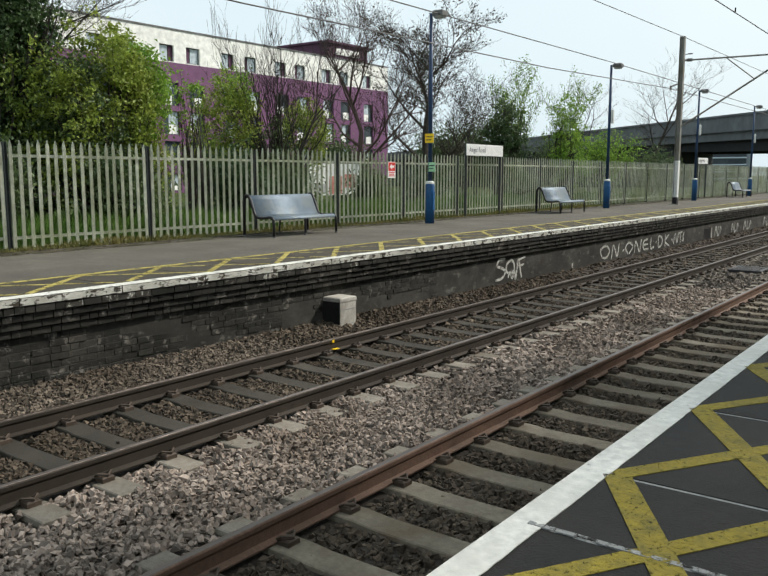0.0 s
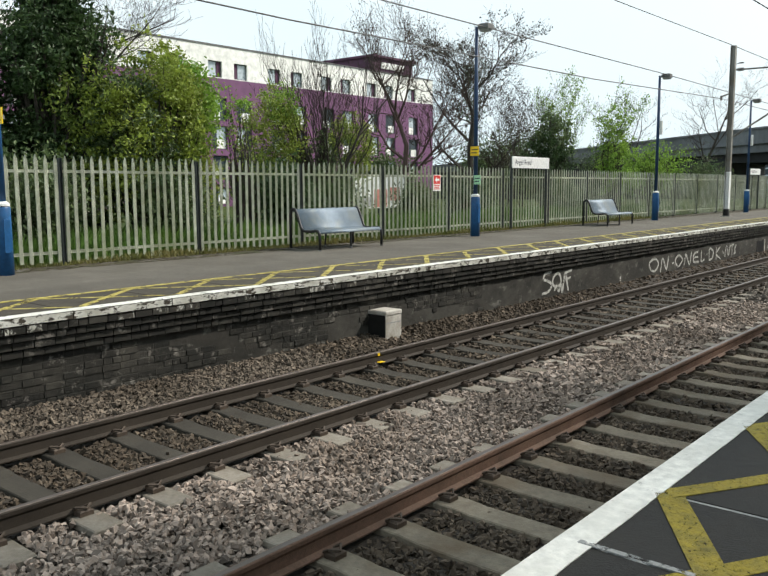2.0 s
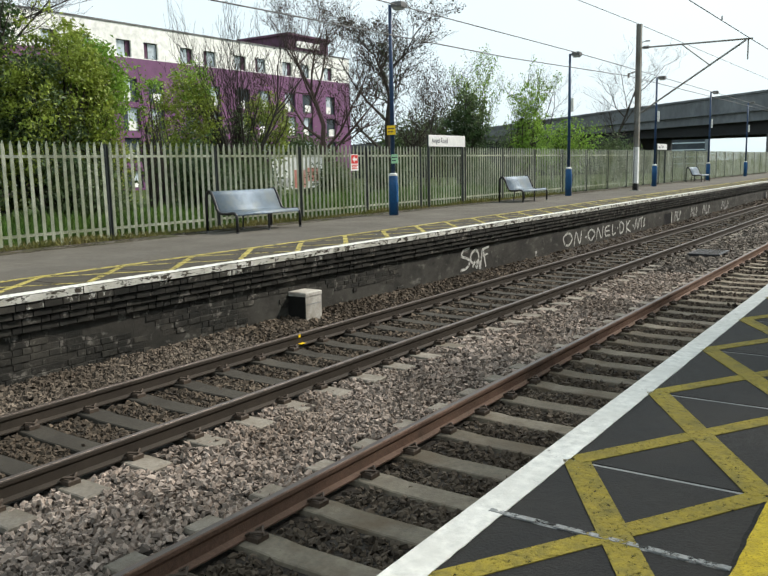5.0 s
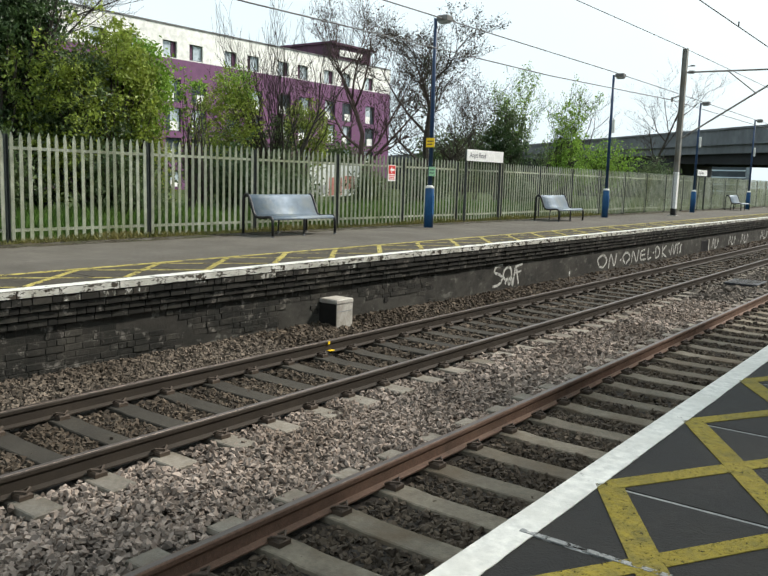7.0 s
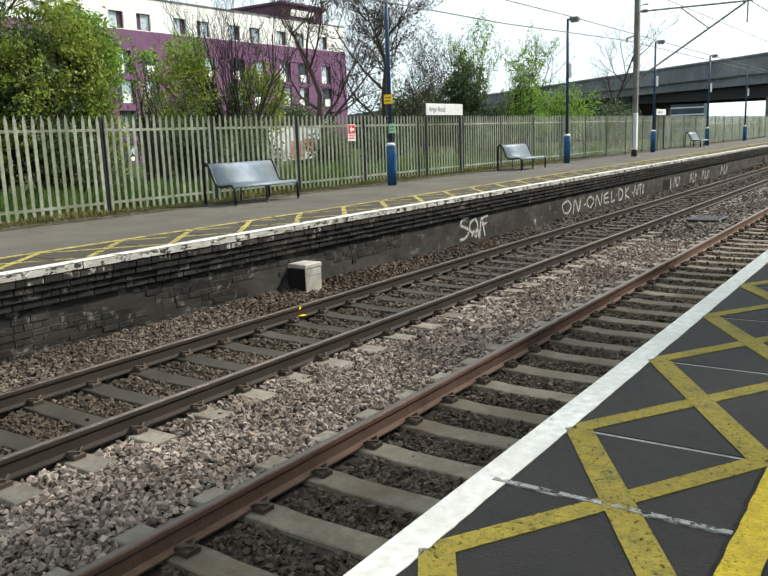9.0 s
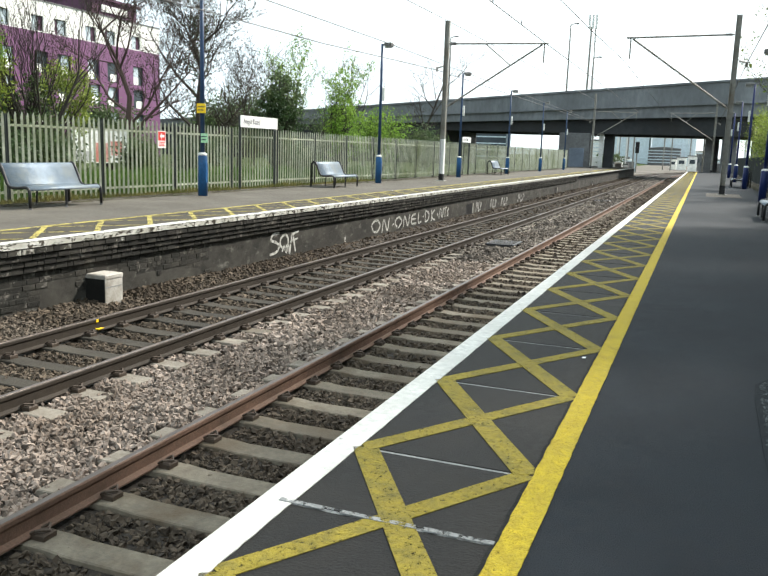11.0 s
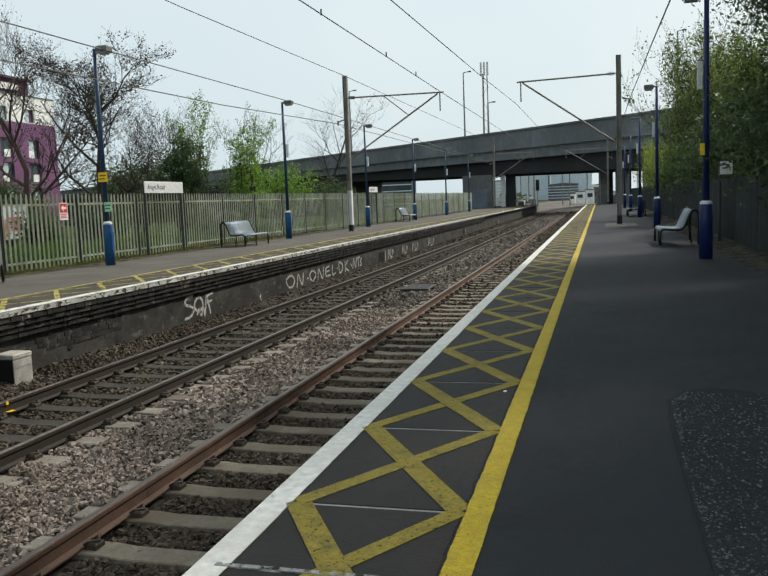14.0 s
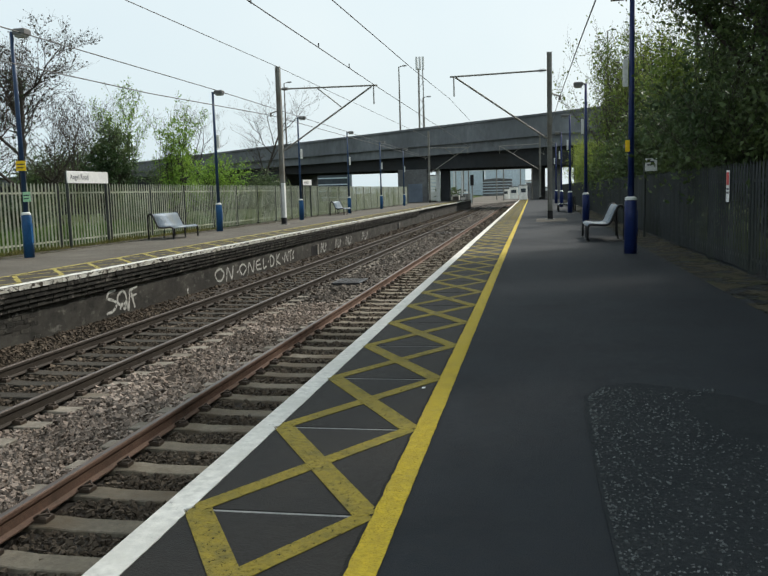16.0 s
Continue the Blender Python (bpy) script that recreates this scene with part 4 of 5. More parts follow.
x_marks("yellow_hatching", "faded yellow crossed hatching on the opposite platform edge", -7.90, -6.90, 0.02 - 1.28 * 4, 1.28, 78, 0.075, M["yellow_far"])

# bridge over the line
def top_z(x):
    return 9.70 + 0.0746 * x


def mid_z(x):
    return 6.05 + 0.0355 * x


def build_bridge():
    br = thing("road_bridge", (0, 100, 0), label="long grey concrete road bridge climbing over the railway", category="bridge")
    xs = [-130, -38, -16, 6, 40, 90]

    def band(lo, hi, y0, y1):
        g = Geo()
        n = len(xs)
        for x in xs:
            g.v += [(x, y0, lo(x)), (x, y1, lo(x)), (x, y1, hi(x)), (x, y0, hi(x))]
        for i in range(n - 1):
            for j in range(4):
                g.f.append((i * 4 + j, (i + 1) * 4 + j, (i + 1) * 4 + (j + 1) % 4, i * 4 + (j + 1) % 4))
        g.f += [(0, 1, 2, 3), tuple((n - 1) * 4 + j for j in (3, 2, 1, 0))]
        return g
    hgt = lambda s: (lambda x: mid_z(x) + (top_z(x) - mid_z(x)) * s)
    part("parapet", band(hgt(0.42), top_z, 0.0, 0.5), M["bridge"], br)
    part("parapet_rail", band(lambda x: top_z(x) + 0.002, lambda x: top_z(x) + 0.22, -0.15, 0.6), M["bridge"], br)
    part("string_course", band(hgt(0.36), hgt(0.42), -0.25, 0.6), M["bridge"], br, "projecting concrete ledge")
    part("fascia", band(mid_z, hgt(0.36), 0.12, 1.2), M["bridge"], br)
    part("deck", band(hgt(0.10), hgt(0.40), 1.2, 17.0), M["bridge_shaded"], br)
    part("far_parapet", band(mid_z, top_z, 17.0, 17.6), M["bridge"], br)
    part("lower_beam", band(lambda x: 4.0, lambda x: mid_z(x) - 0.004, 0.9, 1.8), M["bridge_shaded"], br, "steel beam under the deck, shade in its dark colour")
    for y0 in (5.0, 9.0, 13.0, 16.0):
        part("cross_girder", band(lambda x: 4.05, lambda x: mid_z(x) + 0.3, y0, y0 + 0.7), M["bridge_shaded"], br)
    for x0, x1, y0, y1 in ((-14.9, -11.3, 0.4, 2.0), (-13.9, -12.6, 6.0, 7.5), (1.6, 2.6, 3.5, 4.5), (3.4, 5.0, 2.0, 4.0), (2.2, 3.2, 9, 10), (6.6, 9.0, 1.0, 4.0)):
        part("pier", Geo().cbox(x0, x1, y0, y1, -1.3, 4.02, 0.05), M["pier"], br)
    part("pier", Geo().cbox(-9.82, -8.75, 2.6, 4.4, 0.004, 4.02, 0.05), M["bridge_shaded"], br, "concrete pier with deck shade in its colour")
    # Pale so that it reads as the pier's sunlit strip.
    part("column", Geo().cbox(-10.32, -9.86, 1.9, 2.4, 0.004, 4.3, 0.04), M["cream"], br, "slim concrete column with sunlight in its pale colour")
    part("abutment", Geo().box(-120, -29.5, 0.6, 16.5, -0.8, 4.3), M["bridge_shaded"], br, "dark retaining wall under the ramp")
    part("abutment", Geo().box(11.0, 85, 0.6, 16.5, -0.8, 6.3), M["bridge_shaded"], br)
    for x, h in ((-30.2, 8.6), (-15.0, 8.7), (-12.0, 4.5), (10.6, 9.6)):
        lampb = thing("street_lamp", (x, 104.0, top_z(x) - 0.2), label="tall thin grey street lamp on the bridge", category="street lamp", group="bridge street lamps")
        part("column", Geo().tube([(0, 0, -2.5), (0, 0, h)], [0.13, 0.07], 8), M["mast"], lampb)
        part("arm", Geo().tube([(0, 0, h - 0.05), (0.3, 0, h + 0.05), (0.55, 0, h + 0.08)], 0.05, 6), M["mast"], lampb)
        part("lantern", Geo().cbox(0.5, 1.0, -0.15, 0.15, h + 0.02, h + 0.16, 0.04), M["lantern"], lampb)


build_bridge()
sh = thing("sheet_hoarding", (-12.5, 98.8, 0), 0, "blue-grey sheet screen beside the bridge pier", "screen")
part("sheet", Geo().box(-0.85, 0.85, -0.03, 0.03, 0.04, 2.25), M["screen"], sh)
for sx in (-0.8, 0.8):
    part("post", Geo().box(sx - 0.04, sx + 0.04, 0.034, 0.11, 0.0, 2.3), M["post_dark"], sh)


def build_tower(x, y, h):
    t = thing("telecom_mast", (x, y, 0), label="slender grey telecom mast beyond the bridge", category="mast")
    for a in range(3):
        w = 2 * math.pi * a / 3
        part("leg", Geo().tube([(0.75 * math.cos(w), 0.75 * math.sin(w), 0), (0.45 * math.cos(w), 0.45 * math.sin(w), h - 2)], 0.09, 6), M["mast"], t)
    g = Geo()
    for i in range(16):
        z, w = i * (h - 3) / 16, 2 * math.pi * (i % 3) / 3
        g.tube([(0.7 * math.cos(w), 0.7 * math.sin(w), z), (0.6 * math.cos(w + 2.09), 0.6 * math.sin(w + 2.09), z + 1.5)], 0.03, 4)
    part("bracing", g, M["mast"], t)
    for dx in (-0.55, 0.0, 0.55):
        part("antenna", Geo().cbox(dx - 0.16, dx + 0.16, -0.2, 0.2, h - 2.2, h, 0.05), M["cream"], t)


build_tower(-17.3, 141, 24.2)

# masts and wires
build_mast(-9.68, 36.5, 7.12, 1, "grey steel overhead line mast with white and black bands", ((0.0, 0.32, "black"), (0.32, 1.9, "white")))
build_mast(2.32, 35.2, 6.85, -1, "grey steel overhead line mast with a black foot", ((0.0, 0.38, "black"),), 3.85, False)
for mx, my, mh, ms in ((-9.9, 92.0, 8.0, 1), (2.4, 92.0, 7.4, -1)):
    build_mast(mx, my, mh, ms, "distant grey steel overhead line mast by the bridge", ((0.0, 0.3, "black"),))
def run(x, *yz):
    return [(x, y, z) for y, z in yz]


build_wire(run(-9.72, (-25, 7.16), (10, 6.95), (22, 6.98), (36.5, 7.13), (92, 7.2)), 0.014, "dark wire along the mast tops")
build_wire(run(-10.12, (-25, 4.9), (0, 4.5), (11.5, 4.46), (24.5, 4.62), (36.5, 4.98), (92, 5.0)), 0.016, "dark return wire behind the masts")
build_wire(run(-10.3, (-25, 5.6), (5, 5.33), (15, 5.34), (30, 5.42), (36.5, 5.4), (92, 5.2)), 0.016, "dark feeder wire behind the masts")
build_wire(run(-5.25, (-25, 6.3), (15, 6.16), (36.5, 6.08), (92, 6.08)), 0.016, "catenary wire over the far track")
build_wire(run(-1.84, (-25, 4.8), (14, 4.73), (24.6, 4.93), (35.6, 5.22), (92, 5.2)), 0.010, "contact wire over the near track")
build_wire(run(2.72, (-25, 4.9), (14.7, 4.52), (20.7, 4.69), (35.6, 5.0), (92, 5.0)), 0.014, "dark return wire beside the near platform")
for dy in (20.5, 27.0, 31.5):
    solid("wire_dropper", Geo().tube([(-5.25, dy, 6.13 - 0.02), (-5.25, dy, 6.13 + 0.13)], 0.022, 6), M["wire"], "short clamp on the catenary wire", "clamp", "wire clamps")

# fences
FENCE_LABEL = "weathered galvanised palisade fence bay at the back of the platform"
build_fence(FAR_FENCE, 1, [-0.92 + 2.845 * i for i in range(31)], 1.87, (M["galv"], M["post_dark"]), FENCE_LABEL, "fence bays of the opposite platform")
build_fence(NEAR_FENCE, -1, [-4.0 + 2.85 * i for i in range(33)], 1.62, (M["galv_shaded"], M["post_dark"]), "grey palisade fence bay with tree shade in its colour", "fence bays of the near platform", 0.3)

# lamps
for ly in (6.2, 18.6, 31.0, 42.6, 54.2, 66.0, 78.0):
    build_lamp(-10.93 if ly < 10 else -10.62, ly, 5.42, 1, (M["blue"], M["blue_dark"] if ly > 10 else M["blue"]), "blue platform lamp with a wide base sleeve")
    if ly > 30:
        speaker(-10.62, ly, 3.5, 1)
for ly in (17.22, 31.1, 44.0, 57.0, 70.0):
    build_lamp(3.52, ly, 5.02, -1, (M["navy"], M["navy"]), "navy blue platform lamp with a wide base sleeve")
    speaker(3.52, ly, 3.5, -1)

# benches
build_bench(-11.22, 13.42, 0)
build_bench(-10.88, 26.45, 0)
build_bench(-10.9, 51.0, 0)
build_bench(3.80, 21.9, 180)
build_bench(3.86, 46.5, 180)

# signs
build_name_sign(-11.64, 22.12, 24.40, 1.88, 2.23, "Angel Road")
build_name_sign(-11.64, 46.6, 48.4, 1.9, 2.22, "Angel Road")
w = thing("warning_sign", (-11.745, 18.40, 1.42), label="small white notice with a red panel on the fence", category="sign", group="fence notices")
part("plate", Geo().cbox(0, 0.006, -0.17, 0.17, -0.22, 0.22, 0.002), M["white"], w)
part("red_panel", Geo().box(0.006, 0.008, -0.15, 0.15, -0.03, 0.20), M["sign_red"], w)
part("arrow", Geo().add([(0.009, a, b) for a, b in ((-0.10, 0.085), (0.0, 0.17), (0.0, 0.115), (0.11, 0.115), (0.11, 0.055), (0.0, 0.055), (0.0, 0.0))], [(0, 6, 5, 4, 3, 2, 1)]), M["white"], w, "white arrow")
bars(w, M["sign_red"], [(-0.13, 0.13, -0.085, -0.06), (-0.13, 0.10, -0.13, -0.105), (-0.13, 0.12, -0.175, -0.15)], 0.006)
w = thing("warning_sign", (4.69, 14.4, 1.28), label="narrow white and red notice on the near fence", category="sign", group="fence notices")
part("plate", Geo().cbox(-0.006, 0, -0.10, 0.10, -0.25, 0.25, 0.002), M["white"], w)
part("red_panel", Geo().box(-0.009, -0.0065, -0.08, 0.08, 0.02, 0.22), M["sign_red"], w)
bars(w, M["ink"], [(-0.07, 0.07, -0.06, -0.03), (-0.07, 0.07, -0.12, -0.09)], -0.0065, -1)
w = thing("notice_board", (4.45, 22.2, 0), 0, "small white board on a steel post by the near fence", "sign")
part("post", Geo().tube([(0, 0.2, 0), (0, 0.2, 2.0)], 0.035, 8), M["galv_shaded"], w)
part("board", Geo().box(-0.02, 0.27, -0.03, 0.0, 1.68, 2.0), M["white"], w)
for r0, r1, z in ((0.03, 0.20, 1.9), (0.03, 0.15, 1.82)):
    part("text_bar", Geo().box(r0, r1, -0.034, -0.03, z, z + 0.03), M["ink"], w)


def plate_on_lamp(x, y, z, w, h, mt, label, n_bars):
    s = thing("lamp_post_sign", (x, y - 0.075, z), 0, label, "sign", "signs on lamp posts")
    part("plate", Geo().box(-w / 2, w / 2, -0.012, 0, -h / 2, h / 2), M[mt], s)
    for i in range(n_bars):
        zz = h / 2 - (i + 1) * h / (n_bars + 1)
        part("text_bar", Geo().box(-w * 0.40, w * (0.40 - 0.12 * (i % 2)), -0.015, -0.012, zz - h * 0.06, zz + h * 0.04), M["ink"], s)
    part("strap", Geo().tube([(0, 0.075, -0.03), (0, 0.075, 0.03)], 0.066, 12), M["lantern"], s)


plate_on_lamp(-10.82, 6.2, 2.37, 0.52, 0.24, "sign_yellow", "yellow notice strapped to a blue lamp post", 3)
plate_on_lamp(-10.60, 18.6, 2.24, 0.26, 0.24, "sign_yellow", "yellow notice strapped to a blue lamp post", 2)
plate_on_lamp(-10.51, 18.6, 1.49, 0.20, 0.24, "sign_green", "pale green notice strapped to a blue lamp post", 2)
plate_on_lamp(3.44, 17.22, 2.10, 0.085, 0.22, "sign_yellow", "narrow yellow notice strapped to a navy lamp post", 0)
s = thing("loudspeaker_box", (-10.88, 6.1, 3.92), 0, "tall white box strapped to a blue lamp post", "loudspeaker")
part("casing", Geo().cbox(-0.12, 0.12, -0.12, 0.06, -0.24, 0.40, 0.02), M["white"], s)

# concrete trough box by the wall, drain covers, wall openings
b = thing("cable_box", (-6.70, 10.09, -1.06), 0, "weathered cast concrete box against the platform wall", "box")
part("body", Geo().cbox(-0.13, 0.22, -0.17, 0.21, -0.06, 0.40, 0.012), M["conc_box"], b)
part("lid", Geo().cbox(-0.13, 0.228, -0.178, 0.217, 0.404, 0.465, 0.014), M["conc_box"], b)
# Black plate gives the face turned from the sun its shade.
part("side_panel", Geo().box(-0.13, 0.212, -0.184, -0.172, -0.06, 0.398), M["black_joint"], b, "near-black plate standing in for the shaded side")
part("joint_mark", Geo().box(0.2205, 0.223, -0.16, 0.20, 0.27, 0.285), M["mortar"], b)
for cx, cy, cw, cl in ((-3.28, 21.9, 0.78, 1.1), (-3.35, 46.0, 0.8, 1.2)):
    c = thing("drain_cover", (cx, cy, -1.07), 0, "dark steel catch-pit cover lying in the ballast", "cover", "catch-pit covers")
    part("plate", Geo().cbox(-cw / 2, cw / 2, -cl / 2, cl / 2, 0, 0.06, 0.01), M["black"], c)
    for i in range(4):
        part("rib", Geo().box(-cw / 2 + 0.06, cw / 2 - 0.06, -cl / 2 + 0.12 + i * 0.26, -cl / 2 + 0.16 + i * 0.26, 0.06, 0.068), M["clip"], c)
for hy in (31.2, 51.3, 69.0):
    h = thing("wall_niche", (-6.83, hy, -0.87), 0, "square dark drain opening in the platform wall", "opening", "wall openings", "structure")
    # No recess is cut: a flat black plate paints the opening's shade.
    part("niche_back", Geo().box(0.001, 0.006, -0.42, 0.42, -0.24, 0.22), M["black"], h)
    part("niche_edge", Geo().box(0.001, 0.03, 0.42, 0.52, -0.26, 0.24), M["conc_box"], h)


def scrawl(strokes, y0, z0, sy, sz, width, label):
    """Spray-painted strokes on the platform wall, as flat ribbons."""
    own = thing("graffiti", (0, 0, 0), 0, label, "graffiti", "graffiti on the wall")
    up = 0.0
    for st in strokes:
        g = Geo()
        pts = [Vector((0, y0 + a * sy, z0 + c * sz)) for a, c in st]
        up += 0.0004
        if len(pts) > 2:
            ends = [pts[0] * 2 - pts[1]] + pts + [pts[-1] * 2 - pts[-2]]
            soft = [pts[0]]
            for a, b, c, d in zip(ends, ends[1:], ends[2:], ends[3:]):
                for u in (0.25, 0.5, 0.75, 1.0):
                    soft.append(0.5 * (2 * b + (c - a) * u + (2 * a - 5 * b + 4 * c - d) * u * u + (3 * b - a - 3 * c + d) * u ** 3))
            pts = soft
        x, n, side = -6.8275 + up, len(pts), []
        for i, p in enumerate(pts):
            d = (pts[min(i + 1, n - 1)] - pts[max(i - 1, 0)]).normalized()
            side.append(Vector((0, -d.z, d.y)) * width * (0.5 if 0 < i < n - 1 else 0.42))
        ring = [p - w for p, w in zip(pts, side)] + [p + w for p, w in zip(reversed(pts), reversed(side))]
        m = 2 * n
        g.add([(x, r.y, r.z) for r in ring] + [(x + 0.001, r.y, r.z) for r in ring],
              [(m + i, m + i + 1, 2 * m - 2 - i, 2 * m - 1 - i) for i in range(n - 1)] + [(i, (i + 1) % m, m + (i + 1) % m, m + i) for i in range(m)])
        part("stroke", g, M["graffiti"], own)


scrawl([[(0.30, 0.98), (0.10, 0.95), (0.04, 0.72), (0.20, 0.60), (0.30, 0.42), (0.20, 0.18), (0.0, 0.12)],
        [(0.52, 0.90), (0.36, 0.75), (0.34, 0.45), (0.48, 0.30), (0.60, 0.45), (0.58, 0.75), (0.48, 0.92)],
        [(0.40, 0.15), (0.46, 0.36), (0.54, 0.10), (0.62, 0.36), (0.66, 0.02), (0.74, 0.86), (0.86, 0.05)],
        [(0.76, 0.84), (0.98, 0.92)], [(0.74, 0.55), (0.94, 0.60)]], 15.42, -0.99, 1.35, 0.51, 0.058, "white spray-painted scrawl on the sooty wall")
scrawl([[(0.02, 0.3), (0.0, 0.7), (0.05, 0.9), (0.09, 0.6), (0.06, 0.25), (0.02, 0.3)], [(0.11, 0.1), (0.13, 0.85), (0.17, 0.2), (0.19, 0.9)], [(0.23, 0.45), (0.245, 0.5)],
        [(0.29, 0.2), (0.26, 0.6), (0.30, 0.85), (0.34, 0.55), (0.30, 0.2)], [(0.36, 0.2), (0.375, 0.85), (0.42, 0.2), (0.44, 0.9)],
        [(0.52, 0.85), (0.47, 0.75), (0.47, 0.3), (0.53, 0.25)], [(0.47, 0.55), (0.52, 0.55)], [(0.56, 0.9), (0.56, 0.25), (0.60, 0.3)]], 21.1, -1.06, 7.1, 0.50, 0.06, "large white spray-painted letters on the wall")
scrawl([[(0.62, 0.55), (0.635, 0.6)], [(0.66, 0.2), (0.66, 0.9), (0.71, 0.7), (0.70, 0.3), (0.66, 0.2)], [(0.75, 0.15), (0.75, 0.95)], [(0.80, 0.9), (0.75, 0.5), (0.81, 0.15)],
        [(0.84, 0.6), (0.855, 0.4)], [(0.87, 0.2), (0.89, 0.9), (0.92, 0.25), (0.94, 0.95)], [(0.97, 0.2), (0.97, 0.95)], [(0.945, 0.85), (0.995, 0.92)], [(1.0, 0.3), (1.02, 0.35), (1.01, 0.6), (1.03, 0.85)]],
       21.1, -1.06, 7.1, 0.50, 0.06, "large white spray-painted letters on the wall")
scrawl([[(0.0, 0.0), (0.1, 0.5), (0.05, 1.0)]], 19.3, -1.09, 0.2, 0.2, 0.06, "single white paint tick on the wall")
for i, gy in enumerate((32.2, 34.6, 36.6, 40.2)):
    scrawl([[(0.0, 0.1), (0.15, 0.9), (0.3, 0.3)], [(0.5, 0.9), (0.45, 0.1), (0.7, 0.2)], [(0.8, 0.1), (0.85, 0.8), (1.0, 0.5)]], gy, -1.03, 0.9 + 0.2 * i, 0.45, 0.06, "worn white spray paint on the wall")


# signal and small things by the bridge
sg = thing("railway_signal", (-7.9, 130.0, -1.0), 0, "black railway signal head on a thin post", "signal")
part("post", Geo().tube([(0, 0, -0.2), (0, 0, 4.6)], 0.08, 8), M["mast"], sg)
part("head", Geo().cbox(-0.28, 0.28, -0.12, 0.12, 3.0, 4.7, 0.06), M["black"], sg)
for z in (3.4, 3.85, 4.3):
    part("hood", Geo().tube([(0, -0.12, z), (0, -0.32, z)], 0.10, 10), M["black"], sg)


solid("paper_scrap", Geo().add([(0.868, 6.010, 0.006), (0.893, 6.002, 0.007), (0.896, 6.026, 0.012), (0.872, 6.032, 0.007), (0.868, 6.010, 0.004), (0.893, 6.002, 0.005), (0.896, 6.026, 0.010), (0.872, 6.032, 0.005)], [(0, 1, 2, 3), (7, 6, 5, 4), (0, 4, 5, 1), (1, 5, 6, 2), (2, 6, 7, 3), (3, 7, 4, 0)]), M["white"], "crumpled scrap of white paper beside the yellow line", "litter")

# ---- buildings ----
def build_flats():
    """Purple-clad flats with a white top storey, parallel to the line."""
    x0 = -60.0
    b = thing("apartment_building", (x0, 0, 0), 0, "purple-clad apartment block with a white top storey", "building")
    ya, yb = 14.0, 83.2
    storeys = [(-0.8, 1.9, -0.2, 1.4, "purple"), (1.9, 4.6, 2.4, 4.4, "purple"), (4.6, 7.4, 5.0, 7.15, "purple"), (7.4, 11.55, 7.65, 9.75, "purple"), (11.55, 14.45, 11.62, 13.1, "stucco")]
    for si, (z0, z1, w0, w1, mt) in enumerate(storeys):
        wins, y = [], 18.9 + (0.0 if mt == "stucco" else 0.25)
        while y < yb - 3:
            for d in (0.0, 3.05):
                if y + d + 1.9 < yb - 0.5:
                    wins.append((y + d, y + d + (1.62 if mt == "stucco" else 1.8)))
            y += 7.4
        g = Geo()
        g.box(-0.4, 0, ya, yb, z0, w0).box(-0.4, 0, ya, yb, w1, z1)
        edges = [ya] + [e for p in wins for e in p] + [yb]
        for j in range(0, len(edges), 2):
            g.box(-0.4, 0, edges[j], edges[j + 1], w0, w1)
        part("wall", g, M[mt], b, "white rendered storey" if mt == "stucco" else "")
        for j, (a, c) in enumerate(wins):
            wd = part("window", Geo().box(-0.25, -0.18, a, a + 0.07, w0, w1).box(-0.25, -0.18, c - 0.07, c, w0, w1).box(-0.25, -0.18, a + 0.07, c - 0.07, w1 - 0.07, w1).box(-0.25, -0.18, a + 0.07, c - 0.07, w0, w0 + 0.07), M["post_dark"], b)
            first = j % 2 == 0
            if mt == "stucco":
                m1 = a + (c - a) * (0.66 if first else 0.34)
                for p0, p1, pane in ((a + 0.07, m1 - 0.05, first), (m1 + 0.05, c - 0.07, not first)):
                    part("pane" if pane else "side_panel", Geo().box(-0.24, -0.22, p0, p1, w0 + 0.07, w1 - 0.07), M["glass_sky" if pane else "plum"], wd)
            else:
                m1 = a + (c - a) * (0.62 if (j + si) % 2 else 0.38)
                wide = (a + 0.07, m1) if (j + si) % 2 else (m1, c - 0.07)
                slot = (m1 + 0.004, c - 0.07) if (j + si) % 2 else (a + 0.07, m1 - 0.004)
                zm = w0 + (w1 - w0) * 0.42
                part("pane", Geo().box(-0.24, -0.22, *wide, zm + 0.02, w1 - 0.07), M["glass_sky" if (j * 7 + si) % 3 else "glass_dark"], wd)
                part("white_panel", Geo().box(-0.24, -0.20, *wide, w0 + 0.07, zm), M["stucco"], wd)
                part("pane", Geo().box(-0.26, -0.24, *slot, w0 + 0.07, w1 - 0.07), M["glass_dark"], wd)
    part("end_wall", Geo().box(-14, -0.41, yb - 0.35, yb, -0.8, 14.4), M["plum"], b)
    part("end_wall", Geo().box(-14, -0.41, ya, ya + 0.3, -0.8, 14.4), M["purple"], b)
    part("roof", Geo().box(-14, -0.41, ya + 0.31, yb - 0.36, 13.8, 14.2), M["roof_grey"], b)
    part("parapet", Geo().box(-0.45, 0.06, ya - 0.05, yb + 0.05, 14.453, 14.6), M["roof_grey"], b)
    part("penthouse", Geo().box(-8.8, -1.2, 73.2, 80.6, 14.2, 16.4).box(-9.1, -0.9, 72.9, 80.9, 16.4, 16.65), M["plum"], b, "dark plum set-back roof storey")
    part("roof_sign", Geo().box(-1.19, -1.05, 74.6, 78.8, 15.2, 15.9), M["stucco"], b, "plain white sign bar on the roof storey")


build_flats()


